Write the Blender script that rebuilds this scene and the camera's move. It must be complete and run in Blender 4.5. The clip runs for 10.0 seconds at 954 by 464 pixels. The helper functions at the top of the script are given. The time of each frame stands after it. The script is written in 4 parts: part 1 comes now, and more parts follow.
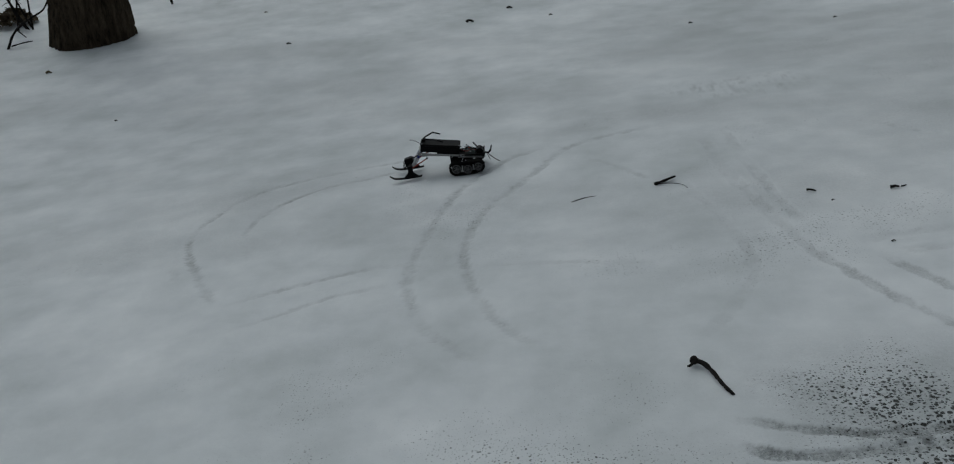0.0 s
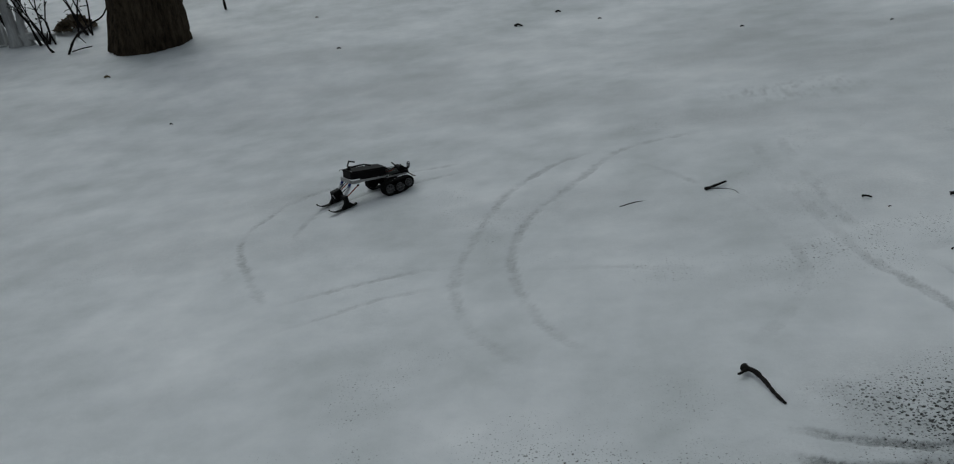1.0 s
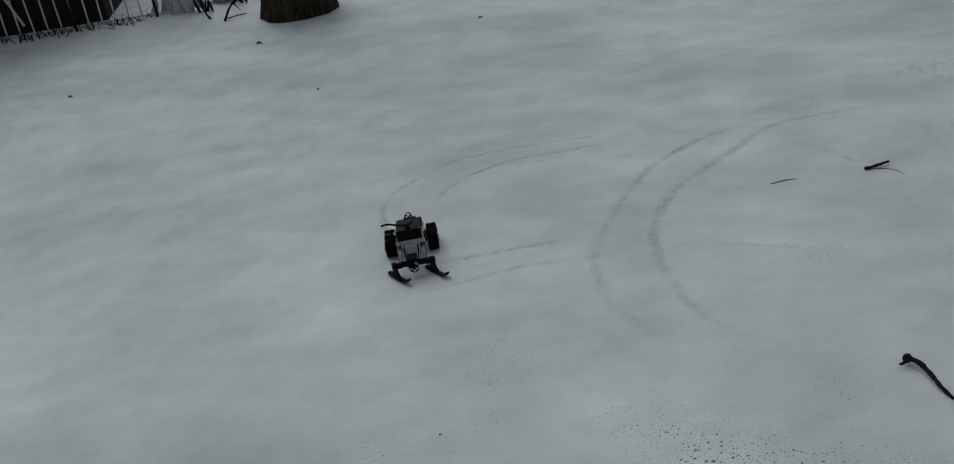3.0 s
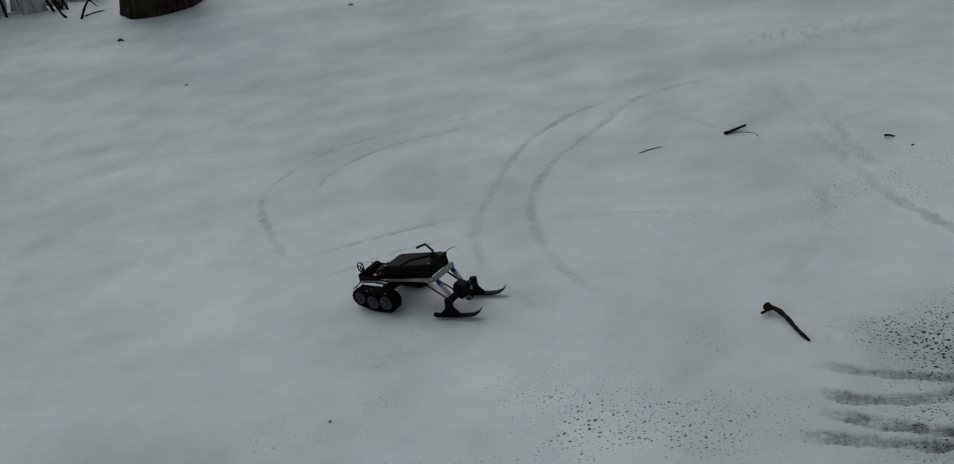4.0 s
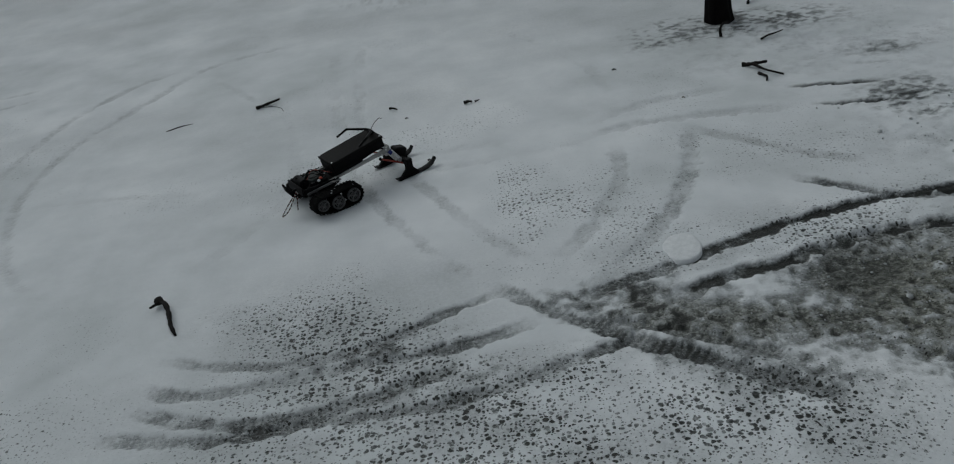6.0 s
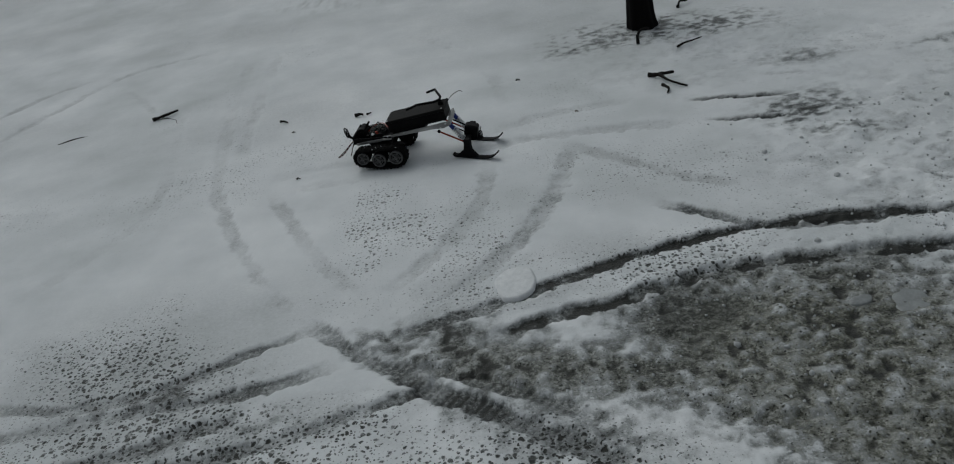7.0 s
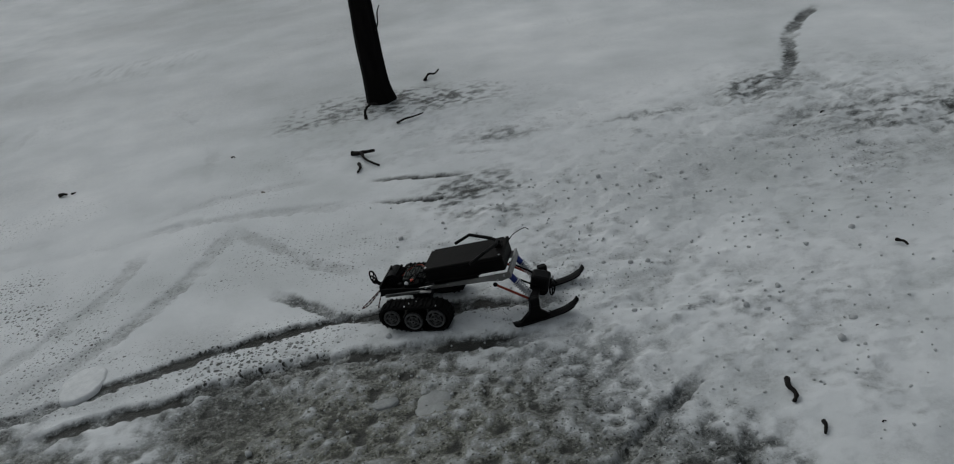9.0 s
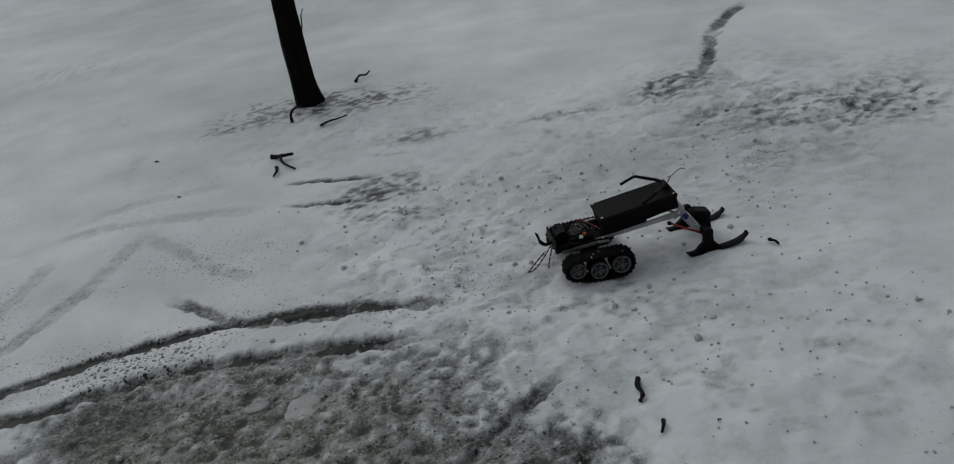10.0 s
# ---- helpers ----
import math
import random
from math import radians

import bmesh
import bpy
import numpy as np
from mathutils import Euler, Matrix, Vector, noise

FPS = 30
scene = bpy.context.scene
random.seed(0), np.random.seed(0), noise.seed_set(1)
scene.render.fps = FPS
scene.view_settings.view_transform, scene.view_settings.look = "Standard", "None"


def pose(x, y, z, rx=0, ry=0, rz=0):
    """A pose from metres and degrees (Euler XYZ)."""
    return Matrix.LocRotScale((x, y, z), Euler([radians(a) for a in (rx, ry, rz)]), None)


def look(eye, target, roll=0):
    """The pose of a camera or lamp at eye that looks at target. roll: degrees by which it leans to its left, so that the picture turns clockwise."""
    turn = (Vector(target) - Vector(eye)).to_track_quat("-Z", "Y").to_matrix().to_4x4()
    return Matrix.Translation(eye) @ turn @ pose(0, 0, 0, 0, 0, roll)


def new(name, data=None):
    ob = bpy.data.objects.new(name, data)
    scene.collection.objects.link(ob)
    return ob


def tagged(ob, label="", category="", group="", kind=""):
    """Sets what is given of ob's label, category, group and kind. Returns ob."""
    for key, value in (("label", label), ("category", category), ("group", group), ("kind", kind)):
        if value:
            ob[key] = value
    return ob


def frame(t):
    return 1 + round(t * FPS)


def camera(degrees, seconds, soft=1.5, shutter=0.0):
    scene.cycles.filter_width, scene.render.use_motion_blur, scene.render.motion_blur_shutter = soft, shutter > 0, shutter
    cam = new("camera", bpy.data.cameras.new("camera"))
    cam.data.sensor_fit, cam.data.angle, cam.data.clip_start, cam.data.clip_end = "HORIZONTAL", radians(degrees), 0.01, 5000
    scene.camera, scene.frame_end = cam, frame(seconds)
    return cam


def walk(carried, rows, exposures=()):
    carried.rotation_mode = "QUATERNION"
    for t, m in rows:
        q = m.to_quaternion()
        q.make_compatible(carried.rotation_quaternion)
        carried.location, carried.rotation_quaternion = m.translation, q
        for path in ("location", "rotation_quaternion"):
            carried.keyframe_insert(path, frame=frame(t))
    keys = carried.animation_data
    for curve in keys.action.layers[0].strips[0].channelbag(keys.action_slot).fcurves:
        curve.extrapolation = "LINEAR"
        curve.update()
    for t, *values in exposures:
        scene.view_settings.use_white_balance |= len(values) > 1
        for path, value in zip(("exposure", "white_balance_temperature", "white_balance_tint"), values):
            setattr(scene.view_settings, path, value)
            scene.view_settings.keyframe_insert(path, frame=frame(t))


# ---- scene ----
cam = camera(57.8, 10.0, soft=1.1)
PATH = [
    (0, (0.435, -0.013, 1.457), (0.161, 1.817, 0.698), -8.8),
    (0.5, (0.44, -0.014, 1.452), (0.083, 1.813, 0.721), -9.6),
    (1, (0.429, -0.017, 1.458), (0.051, 1.805, 0.723), -9.5),
    (1.5, (0.397, 0.008, 1.432), (-0.091, 1.808, 0.71), -9.3),
    (2, (0.369, -0.01, 1.444), (-0.211, 1.756, 0.707), -9.7),
    (2.2, (0.385, 0.003, 1.428), (-0.237, 1.754, 0.69), -10.0),
    (3.5, (0.357, -0.035, 1.45), (-0.309, 1.693, 0.695), -10.5),
    (4, (0.413, -0.04, 1.426), (-0.011, 1.737, 0.612), -11.5),
    (4.2, (0.479, -0.061, 1.401), (0.217, 1.735, 0.561), -10.9),
    (4.5, (0.633, -0.066, 1.386), (0.47, 1.731, 0.523), -11.1),
    (5, (1.019, -0.129, 1.391), (0.902, 1.665, 0.514), -10.8),
    (5.5, (1.389, 0.007, 1.34), (1.376, 1.784, 0.424), -8.6),
    (5.7, (1.498, 0.049, 1.354), (1.494, 1.807, 0.402), -8.5),
    (6.8, (2.181, 0.247, 1.234), (2.064, 1.972, 0.23), -10.5),
    (7, (2.264, 0.284, 1.246), (2.157, 2.02, 0.258), -10.0),
    (7.5, (2.537, 0.3, 1.239), (2.462, 2.031, 0.24), -10.3),
    (8, (2.849, 0.246, 1.241), (2.799, 1.99, 0.264), -9.9),
    (8.5, (3.085, 0.325, 1.196), (3.058, 2.117, 0.308), -9.7),
    (9, (3.288, 0.329, 1.202), (3.275, 2.109, 0.29), -9.2),
    (9.5, (3.486, 0.251, 1.201), (3.473, 2.017, 0.262), -9.3),
    (10, (3.587, 0.28, 1.21), (3.584, 2.05, 0.28), -9.8),
]
walk(cam, [(t, look(eye, target, roll)) for t, eye, target, roll in PATH],
     exposures=[(0.0, -0.57, 6100, 2.2), (3.5, -0.52, 6100, 2.2), (5.5, -0.60, 6110, 2.4), (7.5, -0.48, 6290, 4.2), (10.0, -0.51, 6320, 5.0)])

# ---- light ----
world = bpy.data.worlds.new("overcast_sky")
scene.world = world
world.use_nodes = True
wn = world.node_tree
bg = wn.nodes["Background"]
sky = wn.nodes.new("ShaderNodeTexSky")
sky.sky_type, sky.sun_disc = "NISHITA", False
sky.sun_elevation, sky.sun_rotation = radians(48), radians(-35)
sky.air_density, sky.dust_density = 1.0, 3.0
cloud = wn.nodes.new("ShaderNodeHueSaturation")
cloud.inputs["Saturation"].default_value = 0.22
wn.links.new(sky.outputs[0], cloud.inputs["Color"])
wn.links.new(cloud.outputs[0], bg.inputs["Color"])
bg.inputs["Strength"].default_value = 0.10
sun = new("sun", bpy.data.lights.new("sun", "SUN"))
sun.data.energy, sun.data.angle, sun.data.color = 0.5, radians(60), (1.0, 0.98, 0.95)
sun.matrix_basis = look((0, 0, 10), (4.0, -5.2, 2.5))


# ---- materials ----
def material(name, rough=0.6, metal=0.0):
    m = bpy.data.materials.new(name)
    m.use_nodes = True
    nt = m.node_tree
    b = nt.nodes["Principled BSDF"]
    b.inputs["Roughness"].default_value, b.inputs["Metallic"].default_value = rough, metal
    return m, nt, b


def noise_node(nt, scale, detail=4.0, rough=0.6, coord="Object", stretch=None):
    tc = nt.nodes.new("ShaderNodeTexCoord")
    n = nt.nodes.new("ShaderNodeTexNoise")
    n.inputs["Scale"].default_value, n.inputs["Detail"].default_value, n.inputs["Roughness"].default_value = scale, detail, rough
    if stretch:
        mp = nt.nodes.new("ShaderNodeMapping")
        mp.inputs["Scale"].default_value = stretch
        nt.links.new(tc.outputs[coord], mp.inputs["Vector"])
        nt.links.new(mp.outputs[0], n.inputs["Vector"])
    else:
        nt.links.new(tc.outputs[coord], n.inputs["Vector"])
    return n.outputs["Fac"]


def ramp(nt, fac, stops):
    r = nt.nodes.new("ShaderNodeValToRGB")
    e = r.color_ramp.elements
    while len(e) < len(stops):
        e.new(0.5)
    for el, (p, c) in zip(e, stops):
        el.position, el.color = p, (*c, 1.0)
    nt.links.new(fac, r.inputs["Fac"])
    return r.outputs["Color"]


def math_node(nt, op, a, b=0.0, clamp=False):
    n = nt.nodes.new("ShaderNodeMath")
    n.operation, n.use_clamp = op, clamp
    for i, v in enumerate((a, b)):
        if isinstance(v, (int, float)):
            n.inputs[i].default_value = v
        else:
            nt.links.new(v, n.inputs[i])
    return n.outputs[0]


def mix(nt, fac, a, b):
    n = nt.nodes.new("ShaderNodeMix")
    n.data_type = "RGBA"
    for i, v in ((0, fac), (6, a), (7, b)):
        if isinstance(v, (int, float)):
            n.inputs[i].default_value = v
        elif isinstance(v, tuple):
            n.inputs[i].default_value = (*v, 1.0)
        else:
            nt.links.new(v, n.inputs[i])
    return n.outputs[2]


def bump(nt, b, height, strength=0.4, distance=0.01):
    n = nt.nodes.new("ShaderNodeBump")
    n.inputs["Strength"].default_value, n.inputs["Distance"].default_value = strength, distance
    nt.links.new(height, n.inputs["Height"])
    nt.links.new(n.outputs[0], b.inputs["Normal"])


def surface(name, dark, light, rough=0.6, metal=0.0, scale=20.0, relief=0.3, depth=0.003, stretch=None):
    """A material that wanders between two colours at two scales, with fine relief."""
    m, nt, b = material(name, rough, metal)
    big, fine = noise_node(nt, scale, 5, 0.6, stretch=stretch), noise_node(nt, scale * 7, 3, 0.6, stretch=stretch)
    both = math_node(nt, "ADD", math_node(nt, "MULTIPLY", big, 0.65), math_node(nt, "MULTIPLY", fine, 0.35))
    nt.links.new(ramp(nt, both, [(0.32, dark), (0.68, light)]), b.inputs["Base Color"])
    nt.links.new(math_node(nt, "ADD", math_node(nt, "MULTIPLY", fine, 0.25), rough - 0.12, True), b.inputs["Roughness"])
    bump(nt, b, both, relief, depth)
    return m


def snow_material():
    """Old spring snow: white where dry, grey where soaked or toned down by the mask, olive-brown slush where the lawn
    shows.
    """
    m, nt, b = material("old_snow", 0.6)
    wet = nt.nodes.new("ShaderNodeAttribute")
    wet.attribute_name = "wet"
    turf = nt.nodes.new("ShaderNodeAttribute")
    turf.attribute_name = "turf"
    grain = noise_node(nt, 130, 4, 0.7)
    clump = noise_node(nt, 38, 5, 0.65)
    drift = noise_node(nt, 0.9, 4, 0.55)
    patch = noise_node(nt, 3.3, 5, 0.6)
    lumps = noise_node(nt, 84, 7, 0.76)
    jitter = math_node(nt, "MULTIPLY", math_node(nt, "SUBTRACT", math_node(nt, "ADD", math_node(nt, "MULTIPLY", grain, 0.35), math_node(nt, "MULTIPLY", lumps, 0.65)), 0.5), 1.7)
    gate = math_node(nt, "MULTIPLY", wet.outputs["Fac"], 2.5, True)
    soak = math_node(nt, "ADD", wet.outputs["Fac"], math_node(nt, "MULTIPLY", jitter, gate), True)
    clean = ramp(nt, math_node(nt, "ADD", math_node(nt, "MULTIPLY", drift, 0.6), math_node(nt, "MULTIPLY", patch, 0.4)),
                 [(0.28, (0.48, 0.51, 0.51)), (0.5, (0.70, 0.72, 0.735)), (0.68, (0.87, 0.88, 0.89))])
    pit = nt.nodes.new("ShaderNodeAttribute")
    pit.attribute_name = "pit"
    tc = nt.nodes.new("ShaderNodeTexCoord")
    wob = nt.nodes.new("ShaderNodeTexNoise")
    wob.inputs["Scale"].default_value, wob.inputs["Detail"].default_value = 60.0, 3.0
    nt.links.new(tc.outputs["Object"], wob.inputs["Vector"])
    warp = nt.nodes.new("ShaderNodeVectorMath")
    warp.operation = "MULTIPLY_ADD"
    nt.links.new(wob.outputs["Color"], warp.inputs[0])
    warp.inputs[1].default_value = (0.017, 0.012, 0.0)
    nt.links.new(tc.outputs["Object"], warp.inputs[2])
    holes = None
    for size, much in ((62.0, 0.58), (104.0, 0.53)):
        cells = nt.nodes.new("ShaderNodeTexVoronoi")
        cells.voronoi_dimensions = "2D"
        cells.inputs["Scale"].default_value = size
        nt.links.new(warp.outputs[0], cells.inputs["Vector"])
        pick = nt.nodes.new("ShaderNodeSeparateColor")
        nt.links.new(cells.outputs["Color"], pick.inputs[0])
        chance = math_node(nt, "SUBTRACT", math_node(nt, "MULTIPLY", pick.outputs[0], much), 0.03)
        edge = math_node(nt, "MULTIPLY", pit.outputs["Fac"], chance)
        h = math_node(nt, "MULTIPLY", math_node(nt, "SUBTRACT", edge, cells.outputs["Distance"]), 5.5, True)
        h = math_node(nt, "MULTIPLY", h, math_node(nt, "ADD", pick.outputs[1], 0.35), True)
        holes = h if holes is None else math_node(nt, "MAXIMUM", holes, h)
    holes = math_node(nt, "MULTIPLY", holes, math_node(nt, "ADD", math_node(nt, "MULTIPLY", pit.outputs["Fac"], 1.10), 0.12), True)
    soak = math_node(nt, "ADD", soak, holes, True)
    kernel = math_node(nt, "ADD", math_node(nt, "MULTIPLY", lumps, 0.8), math_node(nt, "MULTIPLY", patch, 0.2))
    slush = ramp(nt, kernel, [(0.41, (0.020, 0.023, 0.023)), (0.49, (0.095, 0.102, 0.102)), (0.58, (0.36, 0.375, 0.375))])
    lawn = ramp(nt, kernel, [(0.41, (0.016, 0.017, 0.011)), (0.49, (0.105, 0.107, 0.080)), (0.60, (0.36, 0.365, 0.34))])
    dark = mix(nt, math_node(nt, "ADD", turf.outputs["Fac"], math_node(nt, "MULTIPLY", jitter, 0.6), True), slush, lawn)
    grey = mix(nt, ramp(nt, soak, [(0.0, (0, 0, 0)), (0.45, (1, 1, 1))]), clean, (0.36, 0.375, 0.38))
    sodden = mix(nt, ramp(nt, soak, [(0.32, (0, 0, 0)), (0.70, (1, 1, 1))]), grey, dark)
    hollow = math_node(nt, "ADD", wet.outputs["Fac"], math_node(nt, "ADD", math_node(nt, "MULTIPLY", jitter, 0.28), math_node(nt, "MULTIPLY", holes, 0.85)), True)
    nt.links.new(mix(nt, ramp(nt, hollow, [(0.80, (0, 0, 0)), (1.0, (1, 1, 1))]), sodden, (0.017, 0.018, 0.015)), b.inputs["Base Color"])
    nt.links.new(math_node(nt, "SUBTRACT", 0.72, math_node(nt, "MULTIPLY", soak, 0.35)), b.inputs["Roughness"])
    b.inputs["Specular IOR Level"].default_value = 0.3
    bump(nt, b, math_node(nt, "ADD", math_node(nt, "MULTIPLY", grain, 0.35), math_node(nt, "SUBTRACT", math_node(nt, "ADD", clump, math_node(nt, "MULTIPLY", lumps, gate)), math_node(nt, "MULTIPLY", holes, 0.8))), 0.5, 0.007)
    return m


SNOW = snow_material()
LOOSE_SNOW = surface("loose_snow", (0.60, 0.62, 0.63), (0.80, 0.81, 0.82), 0.7, 0, 60, 0.5, 0.004)
SLUSH_CRUMB = surface("slush_crumb", (0.36, 0.375, 0.38), (0.55, 0.56, 0.565), 0.6, 0, 60, 0.4, 0.003)
ICE = surface("refrozen_ice", (0.17, 0.18, 0.18), (0.30, 0.315, 0.315), 0.35, 0, 25, 0.3, 0.002)
BARK = surface("oak_bark", (0.006, 0.005, 0.004), (0.095, 0.072, 0.048), 0.95, 0, 20, 1.0, 0.05, (1, 1, 0.25))
WET_BARK = surface("wet_dark_bark", (0.002, 0.002, 0.002), (0.008, 0.007, 0.007), 0.85, 0, 30, 0.7, 0.006, (1, 1, 0.3))
TWIG = surface("wet_twig", (0.005, 0.005, 0.005), (0.018, 0.015, 0.013), 0.8, 0, 60, 0.6, 0.003)
PALE_WOOD = surface("weathered_wood", (0.20, 0.20, 0.20), (0.48, 0.48, 0.47), 0.8, 0, 9, 0.6, 0.008, (1, 1, 0.2))
LEAF = surface("dead_leaf", (0.035, 0.028, 0.015), (0.14, 0.10, 0.055), 0.8, 0, 40, 0.4, 0.002)
GREEN_LEAF = surface("dark_green_leaf", (0.012, 0.018, 0.010), (0.035, 0.05, 0.028), 0.6, 0, 40, 0.3, 0.002)
FENCE_PAINT = surface("grey_white_paint", (0.36, 0.36, 0.35), (0.58, 0.58, 0.57), 0.5, 0, 12, 0.2, 0.001)
SHED_WOOD = surface("black_brown_boards", (0.008, 0.007, 0.006), (0.026, 0.021, 0.017), 0.85, 0, 6, 0.5, 0.004, (1, 1, 0.15))
BLACK_PLASTIC = surface("black_plastic", (0.0022, 0.0022, 0.0025), (0.006, 0.006, 0.0065), 0.5, 0, 35, 0.15, 0.0006)
# Lid toned slightly lighter and browner than the box sides.
BOX_LID = surface("brownish_black_lid", (0.004, 0.004, 0.004), (0.010, 0.009, 0.009), 0.6, 0, 22, 0.2, 0.0006)
RUBBER = surface("black_rubber", (0.0025, 0.0025, 0.0025), (0.008, 0.008, 0.008), 0.8, 0, 60, 0.4, 0.001)
ALUMINIUM = surface("scratched_aluminium", (0.15, 0.15, 0.15), (0.36, 0.36, 0.355), 0.42, 1.0, 40, 0.15, 0.0004, (0.3, 1, 1))
RIM_GREY = surface("dirty_grey_rim", (0.007, 0.007, 0.007), (0.168, 0.168, 0.168), 0.5, 0.3, 110, 0.2, 0.0005)
STEEL = surface("spring_steel", (0.35, 0.36, 0.38), (0.62, 0.63, 0.65), 0.3, 1.0, 80, 0.1, 0.0003)
BLUE = surface("blue_anodised", (0.006, 0.014, 0.10), (0.015, 0.035, 0.20), 0.35, 0.5, 50, 0.1, 0.0003)
RED = surface("red_rod", (0.17, 0.018, 0.010), (0.32, 0.04, 0.02), 0.45, 0.2, 50, 0.1, 0.0003)
ORANGE = surface("orange_red_plastic", (0.40, 0.035, 0.015), (0.55, 0.06, 0.025), 0.5, 0, 50, 0.1, 0.0003)
GREEN_BOARD = surface("grey_green_circuit", (0.010, 0.016, 0.013), (0.05, 0.06, 0.055), 0.5, 0, 90, 0.3, 0.0006)
CORD_WHITE = surface("dirty_white_cord", (0.28, 0.27, 0.26), (0.48, 0.46, 0.44), 0.8, 0, 90, 0.2, 0.0004)
CORD_RED = surface("dark_red_cord", (0.05, 0.008, 0.008), (0.12, 0.02, 0.018), 0.8, 0, 90, 0.2, 0.0004)


# ---- mesh helpers ----
for dull in (BLACK_PLASTIC, BOX_LID, RUBBER, WET_BARK, TWIG, BARK, SHED_WOOD):
    dull.node_tree.nodes["Principled BSDF"].inputs["Specular IOR Level"].default_value = 0.12
for matt in (BOX_LID, BLACK_PLASTIC, RUBBER, WET_BARK):
    matt.node_tree.nodes["Principled BSDF"].inputs["Specular IOR Level"].default_value = 0.06


def finish(name, bm, mat, parent=None, label="", smooth=False, at=None):
    me = bpy.data.meshes.new(name)
    bm.normal_update()
    bm.to_mesh(me)
    bm.free()
    for m in (mat if isinstance(mat, (list, tuple)) else (mat,)):
        me.materials.append(m)
    if smooth:
        me.polygons.foreach_set("use_smooth", [True] * len(me.polygons))
    ob = new(name, me)
    if parent:
        ob.parent = parent
    if at is not None:
        ob.matrix_basis = at
    if label:
        ob["label"] = label
    return ob


def part(name, bm, mat, parent, label="", smooth=False, at=None):
    return finish(name, bm, mat, parent, label, smooth, at)


def block(bm, size, m=None, bevel=0.0, segments=2):
    """A box with bevelled edges, centred, at the pose m."""
    made = bmesh.ops.create_cube(bm, size=1.0)["verts"]
    bmesh.ops.scale(bm, vec=size, verts=made)
    if bevel:
        edges = list({e for v in made for e in v.link_edges})
        res = bmesh.ops.bevel(bm, geom=edges, offset=bevel, segments=segments, affect="EDGES", profile=0.5)
        made = list({v for f in res["faces"] for v in f.verts} | {v for v in made if v.is_valid})
    if m is not None:
        bmesh.ops.transform(bm, matrix=m, verts=made)
    return bm


def smooth_path(points, steps=6):
    """A Catmull-Rom curve through points."""
    p = [Vector(q) for q in points]
    p = [p[0] * 2 - p[1]] + p + [p[-1] * 2 - p[-2]]
    out = []
    for i in range(1, len(p) - 2):
        a, b, c, d = p[i - 1:i + 3]
        for k in range(steps):
            t = k / steps
            out.append(0.5 * ((2 * b) + (c - a) * t + (2 * a - 5 * b + 4 * c - d) * t * t + (3 * b - a - 3 * c + d) * t ** 3))
    out.append(p[-2])
    return out


def tube(bm, points, radii, sides=8, rough=0.0, seed=0, cap=True):
    """A tube along points; radii one number or one for each point."""
    rng = random.Random(seed)
    n = len(points)
    if isinstance(radii, (int, float)):
        radii = [radii] * n
    rings, side = [], None
    for i, p in enumerate(points):
        p = Vector(p)
        d = (Vector(points[min(i + 1, n - 1)]) - Vector(points[max(i - 1, 0)])).normalized()
        ref = side if side else (Vector((0, 0, 1)) if abs(d.z) < 0.9 else Vector((1, 0, 0)))
        side = (ref - d * ref.dot(d)).normalized()
        up = d.cross(side)
        ring = []
        for k in range(sides):
            a = 2 * math.pi * k / sides
            r = radii[i] * (1 + rough * (rng.random() - 0.5) * 2)
            ring.append(bm.verts.new(p + side * (math.cos(a) * r) + up * (math.sin(a) * r)))
        rings.append(ring)
    for a, b in zip(rings, rings[1:]):
        for k in range(sides):
            bm.faces.new((a[k], a[(k + 1) % sides], b[(k + 1) % sides], b[k]))
    if cap:
        bm.faces.new(rings[0][::-1])
        bm.faces.new(rings[-1])
    return bm


def disc(bm, radius, depth, m, sides=24, bevel=0.0):
    """A short cylinder along local y, centred, at the pose m."""
    made = bmesh.ops.create_cone(bm, cap_ends=True, segments=sides, radius1=radius, radius2=radius, depth=depth)["verts"]
    bmesh.ops.transform(bm, matrix=m @ pose(0, 0, 0, 90), verts=made)
    return bm


# ---- the ground: one sheet of snow ----
def hill(x, y):
    """The bank that rises towards the oak and the fence."""
    u = 0.75 * y - 0.66 * x - 6.0
    return 0.12 * np.minimum(np.logaddexp(0, 2 * u) / 2, 14.0)


def lattice(x, y, size, seed):
    """Smooth value noise in -1..1 at a grain of size metres."""
    rng = np.random.RandomState(seed)
    table = rng.uniform(-1, 1, (256, 256))
    u, v = x / size, y / size
    i, j = np.floor(u).astype(int), np.floor(v).astype(int)
    f, g = u - i, v - j
    f, g = f * f * (3 - 2 * f), g * g * (3 - 2 * g)
    a, b = table[i % 256, j % 256], table[(i + 1) % 256, j % 256]
    c, d = table[i % 256, (j + 1) % 256], table[(i + 1) % 256, (j + 1) % 256]
    return (a * (1 - f) + b * f) * (1 - g) + (c * (1 - f) + d * f) * g


def fractal(x, y, size, seed, octaves=3):
    return sum(lattice(x, y, size / 2 ** k, seed + k) * 0.55 ** k for k in range(octaves)) / 1.6


